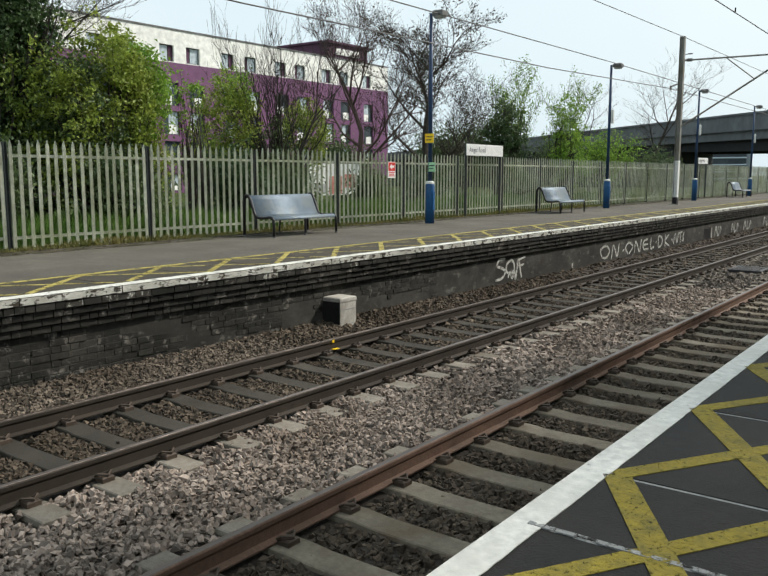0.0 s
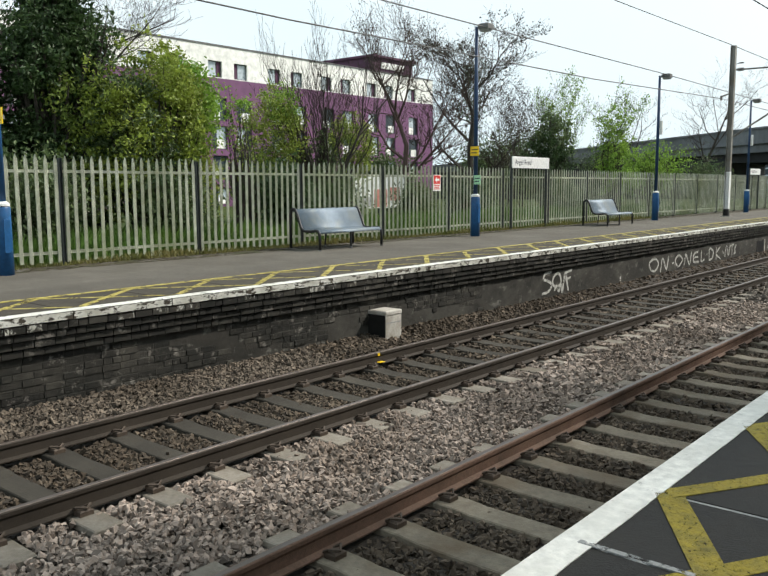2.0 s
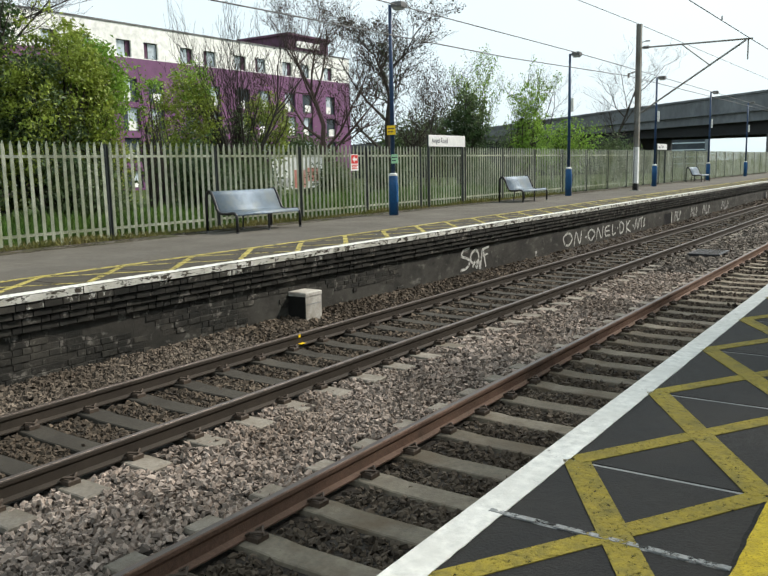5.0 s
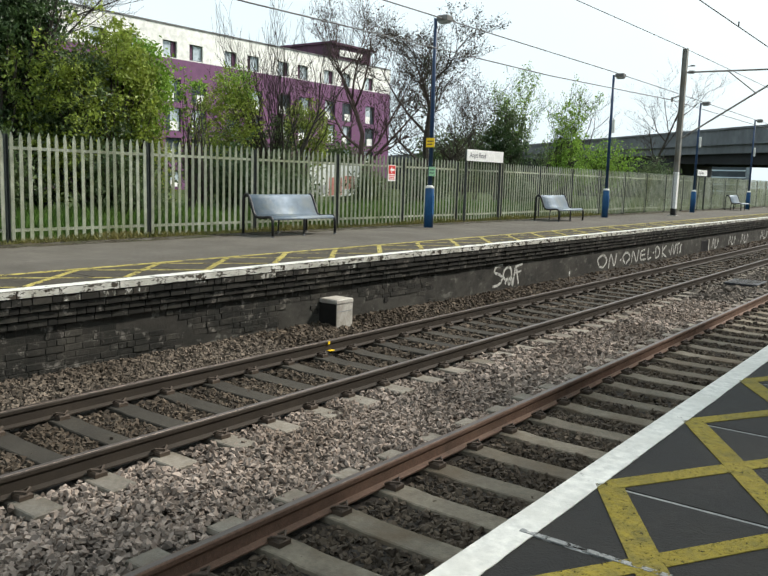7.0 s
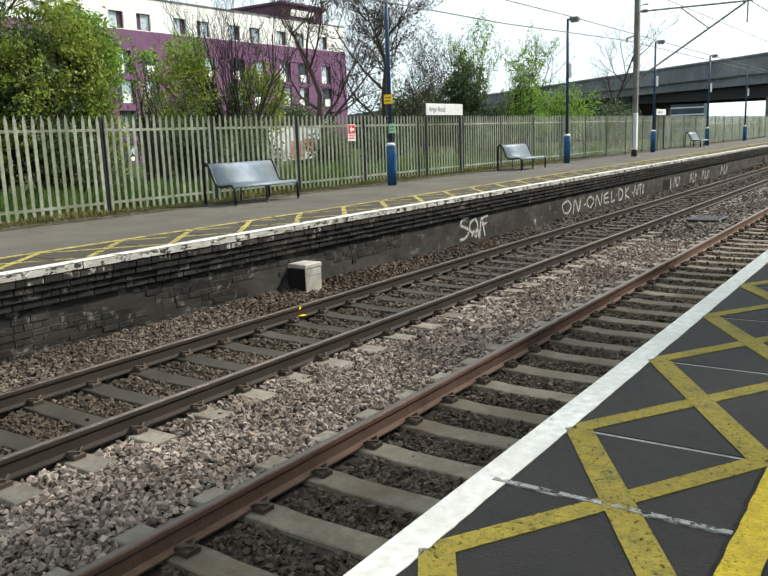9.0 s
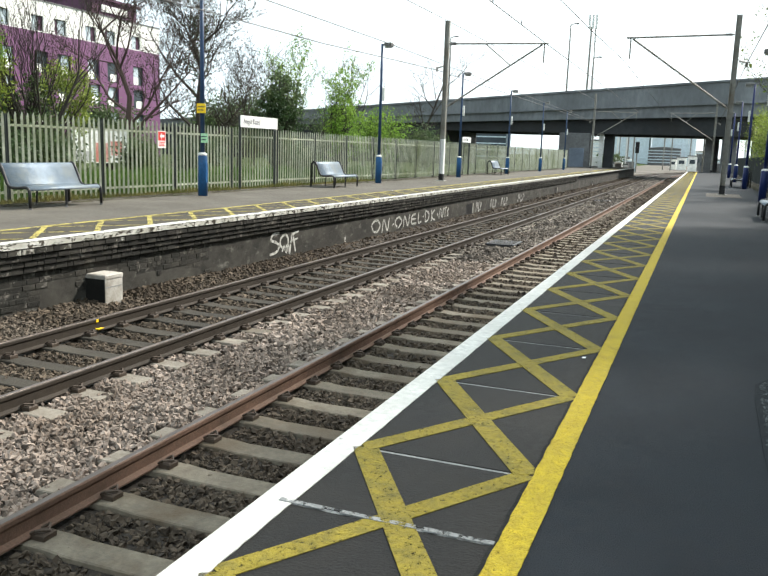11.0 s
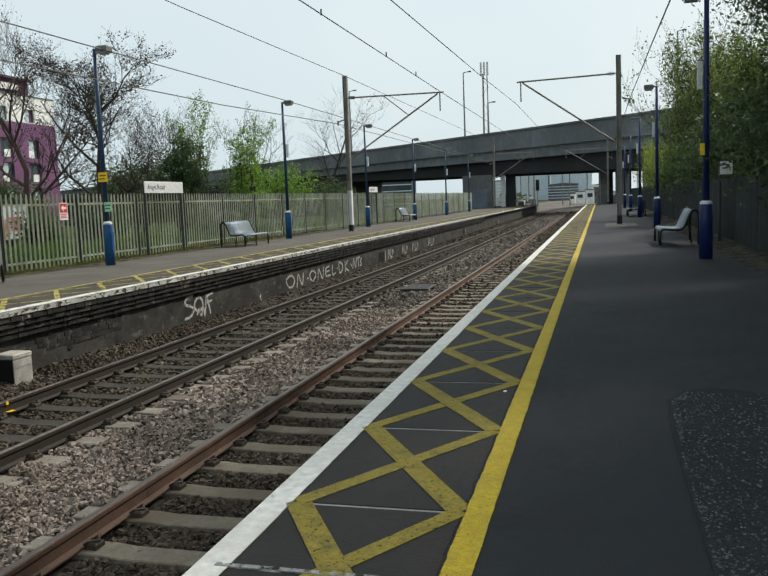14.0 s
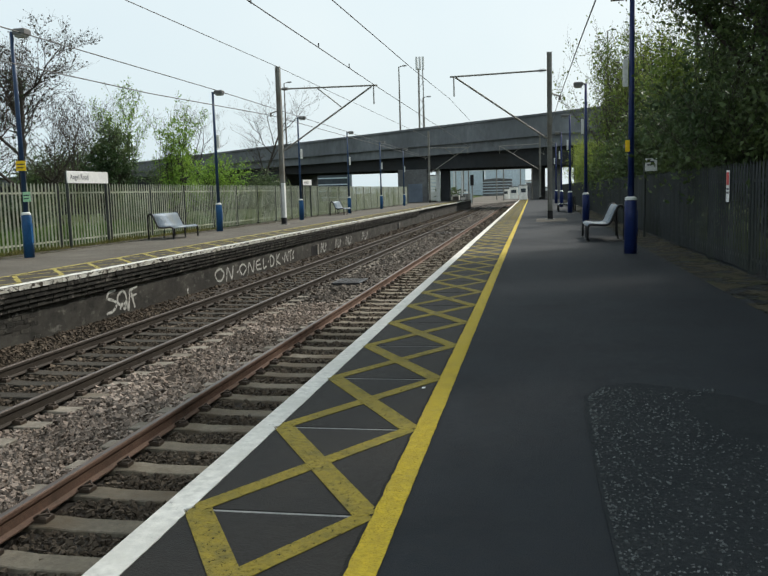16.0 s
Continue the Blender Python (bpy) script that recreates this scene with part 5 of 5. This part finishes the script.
def build_shed(x, y, w, d, h, mt, label):
    s = thing("warehouse", (x, y, -1.0), 0, label, "building", "distant warehouses")
    part("wall", Geo().box(-w / 2, w / 2, 0, d, 0, h), M[mt], s)
    part("roof", Geo().add([(-w / 2 - 0.3, -0.3, h + 0.004), (w / 2 + 0.3, -0.3, h + 0.004), (w / 2 + 0.3, d, h + 0.004), (-w / 2 - 0.3, d, h + 0.004), (0, -0.3, h + w * 0.05), (0, d, h + w * 0.05)],
                           [(0, 1, 4), (1, 2, 5, 4), (2, 3, 5), (3, 0, 4, 5), (0, 3, 2, 1)]), M["roof_grey"], s)
    for i in range(5):
        part("cladding_rib", Geo().box(-w / 2, w / 2, -0.08, -0.004, h * (0.15 + 0.17 * i), h * (0.15 + 0.17 * i) + 0.25), M["shed"], s)


for ya, yb, xa, xb in ((99, 180, -34, -7.3), (99, 180, 0.6, 30)):
    solid("yard", Geo().sweep([(xa, -1.1), (xa, -0.985), (xb, -0.985), (xb, -1.1)], [ya, 104, 110, 120, 130, 140, 150, 160, 170, yb], bend), M["ballast_bed_far"], "pale gravel beside the line beyond the bridge", "yard", kind="structure")
solid("yard", Geo().box(-40, 60, 180.5, 328, -1.1, -0.985), M["ballast_bed_far"], "pale gravel and sidings beyond the bridge", "yard", kind="structure")
for gx, gy, gw, gh in ((-22, 150, 30, 7.0), (-18, 205, 40, 7.5)):
    gn = thing("signal_gantry", (gx, gy, -1.0), 0, "pale steel gantry across the line", "gantry", "gantries")
    for px in (0.0, gw):
        part("leg", Geo().tube([(px, 0, 0), (px, 0, gh)], 0.16, 8), M["cream"], gn)
    part("beam", Geo().box(0, gw, -0.15, 0.15, gh - 0.5, gh), M["cream"], gn)
    for k in range(4):
        part("hanger", Geo().tube([(gw * (0.2 + 0.2 * k), 0, gh - 0.5), (gw * (0.2 + 0.2 * k), 0, gh - 1.7)], 0.06, 6), M["cream"], gn)
for k, (px, py, ph) in enumerate(((-14, 118, 6.5), (-9.5, 130, 7.0), (-4, 160, 7.0), (6, 135, 6.0), (1.5, 122, 6.5), (-18, 140, 6.0))):
    solid("lineside_post", Geo().tube([(px, py, -1.0), (px, py, ph - 1.0)], 0.11, 8), M["cream"] if k % 2 else M["mast"], "pale lineside post beyond the bridge", "post", "lineside posts")
for k, (px, py, pw, ph) in enumerate(((-11.5, 128, 1.6, 1.5), (-15.5, 136, 3.0, 2.4), (8.5, 128, 2.5, 2.0))):
    cb = thing("equipment_cabinet", (px, py, -0.985), 0, "pale lineside equipment cabinet beyond the bridge", "cabinet", "equipment cabinets")
    part("body", Geo().cbox(-pw / 2, pw / 2, 0, 1.2, 0, ph, 0.05), M["white" if k % 2 else "pier"], cb)
    part("door", Geo().box(-pw * 0.4, -0.02, -0.03, -0.004, 0.15, ph - 0.2), M["cream"], cb)
    part("door", Geo().box(0.02, pw * 0.4, -0.03, -0.004, 0.15, ph - 0.2), M["cream"], cb)
build_shed(-23.5, 300, 14.0, 12, 13.2, "shed", "pale blue-grey metal warehouse beyond the bridge")
build_shed(-8.4, 300, 14.5, 12, 14.0, "shed", "pale blue-grey metal warehouse beyond the bridge")
build_shed(-10.6, 285, 10.0, 8, 5.6, "pier", "low grey shed in front of a warehouse")
build_shed(-36.0, 310, 9.0, 8, 8.0, "stucco", "white block beyond the bridge")
build_shed(1.5, 290, 5.0, 8, 5.0, "stucco", "white block beyond the bridge")
for px, py, ph in ((-10.4, 118, 5.2), (-9.2, 140, 6.0), (-6.0, 175, 8.0), (-12.6, 170, 8.0), (-1.2, 190, 8.5), (2.2, 150, 6.5), (3.4, 165, 7.5), (-17.0, 200, 9.0), (-21.5, 215, 9.0), (4.2, 200, 8.0)):
    solid("lineside_post", Geo().tube([(px, py, -1.0), (px, py, ph - 1.0)], 0.13, 8), M["mast"], "grey lineside post beyond the bridge", "post", "lineside posts")
for k, (px, py, pw, ph) in enumerate(((-9.5, 119, 1.0, 1.6), (-8.9, 124, 0.8, 1.4), (-10.2, 145, 2.2, 1.8), (-12.5, 160, 3.0, 2.0), (3.2, 140, 2.0, 1.8), (4.0, 155, 2.6, 2.2), (5.4, 172, 3.5, 2.6), (-15.0, 180, 4.0, 2.4))):
    cb = thing("equipment_cabinet", (px, py, -0.985), 0, "lineside equipment cabinet beyond the bridge", "cabinet", "equipment cabinets")
    part("body", Geo().cbox(-pw / 2, pw / 2, 0, 1.0, 0, ph, 0.04), M[("stucco", "pier", "shed")[k % 3]], cb)
    part("door", Geo().box(-pw * 0.4, pw * 0.4, -0.03, -0.004, 0.15, ph - 0.2), M["cream" if k % 2 else "lantern"], cb)
for k, (px, py, pw, ph) in enumerate(((-0.4, 172, 1.7, 2.9), (1.5, 166, 1.2, 2.4), (-2.6, 182, 1.9, 2.6), (0.8, 184, 1.0, 3.3), (-4.4, 186, 1.3, 2.2))):
    cb = thing("lineside_hut", (px, py, -0.985), 0, "white flat-roofed lineside hut beyond the bridge", "hut", "lineside huts")
    part("body", Geo().cbox(-pw / 2, pw / 2, 0, 3.0, 0, ph, 0.03), M["pier" if k % 2 else "stucco"], cb)
    part("roof", Geo().box(-pw / 2 - 0.15, pw / 2 + 0.15, -0.15, 3.15, ph + 0.004, ph + 0.16), M["roof_grey"], cb)
    part("window", Geo().box(-pw * 0.3, pw * 0.3, -0.03, -0.004, ph * 0.5, ph * 0.78), M["glass_dark"], cb)
for k, (px, py) in enumerate(((-13.0, 136.0), (-11.2, 133.0), (-14.6, 141.0))):
    bush("shrub", (px, py, -1.0), [(0, 0, 1.6, 1.3, 1.2, 1.4, "leaf_dark", 60, 16)], 170 + k, "dark scrub beside the line beyond the bridge", 4, 0.05, 0.12)
build_shed(38, 300, 34, 30, 12, "stucco", "white metal warehouse beyond the bridge")
build_shed(-62, 190, 40, 5, 9.0, "glass_dark", "dark glazed building beyond the bridge")


def build_hoarding(x, y0, y1, z0, z1):
    """A weathered white board on posts, with a large faded red shape."""
    h = thing("hoarding", (x, (y0 + y1) / 2, 0), 0, "weathered white board with a faded red shape behind the fence", "hoarding")
    w = (y1 - y0) / 2
    part("board", Geo().cbox(0, 0.03, -w, w, z0, z1, 0.006), M["cream"], h)
    for sy in (-w + 0.2, 0.0, w - 0.2):
        part("post", Geo().box(-0.09, -0.004, sy - 0.045, sy + 0.045, -0.5, z1 - 0.05), M["post_dark"], h)
    part("red_shape", Geo().box(0.0305, 0.033, -w * 0.25, w * 0.28, z0 + 0.04, z0 + (z1 - z0) * 0.60).box(0.0305, 0.033, w * 0.33, w * 0.80, z0 + 0.32, z0 + (z1 - z0) * 0.66), M["red_faded"], h, "faded red paint")
    part("grey_panel", Geo().box(0.0305, 0.033, -w + 0.1, -w * 0.35, z0 + 0.1, z0 + 0.5), M["lens"], h)


build_hoarding(-22.0, 26.4, 29.8, 0.40, 1.78)

# ---- trees and undergrowth ----
bush("tree", (-18.7, 11.3, -0.1), [(0, 0, 1.6, 1.25, 1.2, 1.9, "leaf_ivy", 520, 22), (0, 0.05, 4.2, 1.05, 1.0, 1.8, "leaf_ivy", 620, 22), (0, 0.1, 6.6, 0.85, 0.8, 1.7, "leaf_ivy", 480, 22), (0.1, -0.1, 8.4, 0.55, 0.5, 1.1, "leaf_ivy", 160, 22),
                                   (0.3, -0.8, 4.6, 0.9, 0.8, 1.3, "leaf_ivy", 170, 22), (0.4, 0.75, 5.3, 0.7, 0.6, 0.8, "leaf_ivy", 70, 22), (0.9, 0.4, 3.0, 0.6, 1.1, 1.5, "leaf_mid", 110, 18), (0.8, 0.9, 1.6, 0.7, 0.9, 1.2, "leaf_olive", 60, 18)],
     11, "tall dark ivy-clad tree behind the fence", 3, 0.14, 0.07)
bush("shrub", (-19.6, 9.0, -0.1), [(0, 0, 2.0, 1.5, 1.5, 2.0, "leaf_ivy", 700, 20), (0.2, 0.2, 3.9, 1.2, 1.15, 1.5, "leaf_ivy", 480, 20), (0.9, 1.6, 1.6, 1.2, 1.3, 1.6, "leaf_ivy", 480, 20)],
     12, "dark ivy-covered thicket behind the fence", 5, 0.08, 0.065)
# The two leaf_dark lobes put the shrub's inner shade into leaf colour.
bush("shrub", (-17.0, 13.15, -0.1), [(0, 0.05, 3.2, 1.35, 1.15, 2.05, "leaf_olive", 560, 24), (-0.1, 1.15, 3.5, 0.9, 0.72, 1.45, "leaf_spring", 300, 26), (0.1, -1.25, 2.6, 1.15, 0.95, 1.75, "leaf_olive", 260, 22),
                                    (0.1, 0.85, 1.5, 1.0, 0.85, 1.4, "leaf_olive", 220, 22), (-0.2, -0.2, 1.7, 1.2, 1.7, 1.6, "leaf_dark", 330, 20), (0.2, -1.0, 3.0, 1.1, 0.9, 1.5, "leaf_dark", 160, 20)],
     21, "broad olive-green shrub in new leaf", 8, 0.06, 0.055)
bush("shrub", (-16.6, 15.5, -0.1), [(0, 0, 3.3, 0.35, 0.35, 0.9, "leaf_spring", 26, 20), (0, 0.1, 2.2, 0.35, 0.35, 0.6, "leaf_olive", 10, 18)], 22, "slender sapling in pale new leaf", 2, 0.025, 0.05)
tree("tree", (-21.9, 12.9, -0.1), 9.6, 1.3, 17, "bare grey tree spreading above the shrubs", "bark", None, 0, levels=4, r0=0.16, rise=0.35, kids=6)
bush("shrub", (-20.0, 22.4, -0.2), [(0, -2.3, 3.3, 0.9, 1.35, 1.5, "leaf_olive", 300, 20), (0, -1.9, 4.5, 0.6, 0.9, 0.8, "leaf_spring", 80, 20), (0, 1.6, 3.1, 0.8, 1.15, 1.3, "leaf_olive", 220, 20), (0, -0.1, 1.9, 0.9, 1.4, 1.7, "leaf_dark", 330, 20)],
     32, "olive-green undergrowth round a many-stemmed shrub", 9, 0.045, 0.052)
tree("tree", (-22.6, 30.5, -0.2), 9.3, 1.1, 44, "bare brown tree in front of the flats", "bark_red", "leaf_bud", 2600, 0.045, levels=4, r0=0.17, leaf_zone=0.12, kids=6, rise=0.5, first=0.2)
tree("tree", (-21.4, 34.4, -0.2), 9.3, 1.5, 46, "wide bare tree with small dark buds", "bark", "leaf_bud", 5200, 0.06, levels=4, r0=0.22, leaf_zone=0.11, ivy=700, kids=7, rise=0.5, first=0.16)
bush("shrub", (-20.5, 40.5, -0.2), [(0, 0, 2.6, 1.3, 1.6, 1.9, "leaf_ivy", 360, 20), (0, 0.6, 4.2, 1.0, 1.3, 1.4, "leaf_dark", 170, 20)], 52, "dark evergreen shrub behind the fence", 5, 0.07, 0.075)
bush("shrub", (-19.6, 47.2, -0.2), [(0, 0, 4.3, 0.9, 1.2, 2.1, "leaf_spring", 130, 20), (0, 0.6, 2.4, 1.2, 2.3, 1.7, "leaf_spring", 240, 20)], 54, "light green shrub in new leaf", 6, 0.045, 0.07)
tree("tree", (-21.6, 10.6, -0.1), 9.4, 0.9, 16, "bare grey tree above the ivy", "bark", None, 0, levels=4, r0=0.15, rise=0.45)
tree("shrub", (-20.0, 22.2, -0.2), 7.0, 0.45, 31, "many-stemmed shrub, bare above and green below", "bark", None, 0, stems=9, levels=3, r0=0.10, rise=0.8, first=0.25, kids=4)
tree("tree", (-23.6, 41.3, -0.2), 7.2, 0.7, 51, "thin bare tree behind the fence", "bark", "leaf_bud", 1500, 0.05, stems=3, levels=4, r0=0.11, leaf_zone=0.12, kids=4)
tree("tree", (-21.4, 45.4, -0.2), 6.8, 0.5, 53, "thin tree with a haze of pale new leaves", "bark", "leaf_spring", 5200, 0.06, stems=3, levels=4, r0=0.10, leaf_zone=0.14, kids=4)
tree("shrub", (-18.5, 51.0, -0.2), 3.6, 0.7, 55, "green scrub behind the fence", "bark", "leaf_spring", 5000, 0.075, stems=5, levels=3, r0=0.06, leaf_zone=0.32, leaf_low=0.05, first=0.1)
tree("shrub", (-17.5, 57.0, -0.2), 2.8, 0.7, 56, "dark green scrub behind the fence", "bark", "leaf_dark", 5000, 0.08, stems=5, levels=3, r0=0.06, leaf_zone=0.32, leaf_low=0.05, first=0.1)
tree("tree", (-25.5, 65.0, -0.2), 8.8, 1.0, 61, "bare spreading tree before the bridge", "bark", None, 0, levels=4, r0=0.15, kids=5, rise=0.45)
tree("tree", (-22.3, 71.0, -0.2), 10.4, 1.0, 62, "bare spreading tree before the bridge", "bark", None, 0, levels=4, r0=0.17, kids=5, rise=0.45)
for i, (sx, sy, sh) in enumerate(((-14.6, 6.5, 2.0), (-15.4, 9.0, 2.2), (-15.0, 12.5, 1.9), (-15.6, 16.2, 2.0), (-16.5, 19.5, 1.6), (-18.5, 26.0, 1.7), (-19.0, 31.0, 1.8), (-17.0, 36.5, 1.6))):
    tree("shrub", (sx, sy, -0.15), sh, 0.9, 120 + i, "tangled dark green scrub close behind the fence", "bark", "leaf_dark" if i % 3 else "leaf_ivy", 4500, 0.06, stems=6, levels=2, r0=0.03, leaf_zone=0.28, leaf_low=0.0, first=0.05)
for i, (sx, sy, sh) in enumerate(((-30, 48, 4.5), (-31, 56, 5.0), (-28, 36, 3.2), (-27, 26, 3.0), (-30, 68, 4.5))):
    tree("shrub", (sx, sy, -0.3), sh, 0.8, 70 + i, "tangled dark scrub far behind the fence", "bark", "leaf_dark", 5000, 0.10, stems=5, levels=3, r0=0.07, leaf_zone=0.5, leaf_low=0.05, first=0.1)
# beside the near platform
# Added trees, trunks out of view, that shade the near platform.
for i, (sx, sy, sh) in enumerate(((6.9, 6.0, 8.5), (7.2, 9.8, 10.0), (8.2, 12.8, 12.0), (7.6, 17.6, 11.0), (8.4, 21.0, 11.0), (12.5, 28.0, 13.0), (13.0, 36.0, 13.0))):
    tree("tree", (sx, sy, 0), sh, 0.75, 140 + i, "tall dark shade tree overhanging the near fence", "bark", "leaf_dark", 52000 if i < 4 else 12000, 0.05, levels=3, r0=0.2, leaf_zone=0.5, leaf_low=0.2, first=0.2)
for i, (sx, sy, sh, lf, nl) in enumerate(((7.0, 15.0, 9.5, "leaf_dark", 38000), (7.8, 20.5, 11.0, "leaf_dark", 38000), (8.8, 25.5, 12.0, "leaf_dark", 20000), (9.6, 30.0, 12.0, "leaf_dark", 15000),
                                          (7.6, 33.5, 9.5, "leaf_mid", 2600), (8.2, 39.0, 10.5, "leaf_mid", 2200))):
    tree("tree", (sx, sy, 0), sh, 0.7, 80 + i, "tall dark shade tree overhanging the near fence", "bark", lf, nl, 0.052, levels=3, r0=0.2, leaf_zone=0.30, leaf_low=0.08, first=0.12, ivy=5000 if i < 4 else 0, clump=0.35)
tree("tree", (6.3, 31.0, 0), 5.6, 0.6, 86, "olive-green tree behind the near fence", "bark", "leaf_mid", 11000, 0.065, levels=3, r0=0.14, leaf_zone=0.32, leaf_low=0.08, first=0.12)
for i, (sx, sy, sh) in enumerate(((6.2, 36.0, 6.6), (6.2, 41.0, 7.4), (6.4, 47.0, 8.0), (6.0, 54.0, 7.6), (7.4, 44.0, 8.6))):
    tree("tree", (sx, sy, 0), sh, 0.45, 90 + i, "slim half-bare tree in sparse new leaf", "bark", "leaf_olive" if i == 1 else "leaf_mid", 3200, 0.075, stems=4, levels=4, r0=0.10, leaf_zone=0.16, leaf_low=0.1, first=0.15, kids=4)
for i, (sx, sy, sh) in enumerate(((5.9, 34.0, 3.0), (5.9, 38.5, 3.2), (6.0, 43.0, 3.0), (5.9, 49.0, 3.0))):
    tree("shrub", (sx, sy, 0), sh, 0.7, 150 + i, "dull green scrub hanging over the near fence", "bark", "leaf_mid" if i % 2 else "leaf_dark", 7000, 0.065, stems=6, levels=3, r0=0.06, leaf_zone=0.34, leaf_low=0.0, first=0.1)
for i, (sx, sy, sh) in enumerate(((6.2, 12.0, 3.4), (6.2, 17.0, 3.6), (6.2, 22.0, 3.6), (6.1, 27.0, 3.4), (6.0, 32.0, 3.0), (6.4, 60.0, 4.0), (6.6, 68.0, 4.2), (7.0, 78.0, 4.5))):
    tree("shrub", (sx, sy, 0), sh, 0.8, 100 + i, "dark scrub behind the near fence", "bark", "leaf_dark" if i < 5 else "leaf_olive", 9000, 0.065, stems=6, levels=3, r0=0.06, leaf_zone=0.38, leaf_low=0.0, first=0.1)

scatter_blades("grass", "long rough grass behind the fence", 42000, -17.5, -11.95, 0.0, 40.0, lambda x, y: np.full(len(x), -0.12), 0.55, M["grass"])
for a, d, txt in ((-11.78, -11.05, "brown dirt and moss gathered along the fence foot"), (3.95, 4.72, "dark dirt and moss along the near fence foot")):
    solid("dirt_strip", Geo().box(a, d, Y0, 80, 0.0012, 0.0045), M["dirt"], txt, "dirt", kind="structure")
scatter_blades("grass", "dry weeds along the foot of the fence", 9000, -11.95, -11.6, 2.0, 34.0, lambda x, y: np.zeros(len(x)), 0.14, M["weed"], 0.6)

# ---- pieces: edge slabs, coping stones, bricks ----
slab = mesh_of("paving_slab", Geo().cbox(0.014, 0.95, 0.011, SLAB - 0.011, -0.11, 0.0, 0.006), M["slab_near"])
short = mesh_of("paving_slab", Geo().cbox(0.014, 0.95, 0.008, 0.652, -0.11, 0.0, 0.006), M["slab_near"])
y = 3.82
while y < Y1 - 1.2:
    part("paving_slab", slab, None, near_platform).location = (0, y, 0)
    y += SLAB
smear = surf("mortar_smear", (0.20, 0.205, 0.20), (0.32, 0.32, 0.31), 9, 0.9, 0.4, 90, wear=0.5, wscale=16)
solid("mortar_smear", Geo().box(0.10, 0.953, 3.146, 3.172, 0.0022, 0.0072), smear, "pale mortar smeared along a slab joint", "joint", kind="structure")
part("paving_slab", short, None, near_platform).location = (0, 3.16, 0)
for i in range(1, 7):
    part("paving_slab", slab, None, near_platform).location = (0, 3.16 - SLAB * i, 0)
cop = mesh_of("coping_slab", Geo().cbox(-7.895, FAR_EDGE, 0.004, 1.248, -0.085, 0.0, 0.012), M["slab_far"])
front = mesh_of("white_nosing", Geo().box(FAR_EDGE - 0.001, FAR_EDGE + 0.004, 0.006, 1.245, -0.083, -0.006), M["white_front"])
nose_geo = Geo().box(FAR_EDGE - 0.19, FAR_EDGE + 0.003, 0.006, 1.245, 0.001, 0.004)
nose = mesh_of("white_nosing", nose_geo, M["white_old"])
y = Y0 + 0.9
while y < Y1_FAR - 1.2:
    sl = part("coping_slab", cop, None, far_platform)
    sl.location = (0, y, random.uniform(-0.004, 0.003))
    part("white_nosing", nose, None, sl, "flaking white paint on the slab edge")
    part("white_nosing", front, None, sl, "dirty white paint on the slab face")
    y += 1.255


def brick_mesh(length, mat):
    return mesh_of("brick", Geo().cbox(0, 0.10, 0, length, 0, 0.068, 0.004), mat)


def build_bricks():
    """Sooty bricks: four stepped courses under the coping, then the wall face; nearest ones as pieces, the rest joined."""
    wall = bpy.data.objects["wall_far"]
    stretcher, header = brick_mesh(0.218, M["brick"]), brick_mesh(0.105, M["brick"])
    coat = mesh_of("whitewash", Geo().box(0.1005, 0.1035, 0.002, 0.216, 0.002, 0.066), M["white_run"])
    rest = Geo()
    for z, back, hgt in ((-0.168, 0.012, 1.1), (-0.254, 0.036, 1.05), (-0.340, 0.064, 1.05), (-0.428, 0.092, 1.05)):
        y = 2.0
        while y < 60:
            ln = 0.218 if random.random() < 0.75 else 0.105
            x = FAR_EDGE - back - 0.10 + random.uniform(-0.006, 0.006)
            if 3.4 < y < 11:
                bk = part("brick", stretcher if ln > 0.2 else header, None, wall)
                bk.location, bk.scale = (x, y, z), (1, 1, hgt)
                if hgt > 1.06 and ln > 0.2 and random.random() < 0.6:
                    part("whitewash", coat, None, bk, "whitewash run down from the platform edge")
            else:
                rest.cbox(x, x + 0.10, y, y + ln, z, z + 0.068 * hgt, 0.004)
            y += ln + 0.012
    for c in range(9):
        z, y = -0.518 - 0.080 * c, 2.0 + (0.11 if c % 2 else 0.0)
        while y < 13.0:
            ln = 0.218 if c % 2 or random.random() < 0.5 else 0.105
            x = -6.83 - 0.094 + random.uniform(-0.005, 0.009)
            if noise.noise((y * 0.9, z * 2.5, 3.1)) + (9.0 - y) * 0.05 > -0.12:
                if 3.6 < y < 9.0 and c < 7:
                    part("brick", stretcher if ln > 0.2 else header, None, wall).location = (x, y, z)
                else:
                    rest.cbox(x, x + 0.10, y, y + ln, z, z + 0.068, 0.004)
            y += ln + 0.012
    r = part("brickwork", rest, M["brick_joined"], wall)
    tagged(r, "", "", "", "stuff")


build_bricks()
# Near-black backing: soot, and the shadow lines between courses put into colour.
solid("brick_backing", Geo().box(-6.92, FAR_EDGE - 0.135, Y0, Y1_FAR, -0.434, -0.088), M["black_joint"], "sooty stepped courses under the coping, recess shade in the colour", "wall", kind="structure")
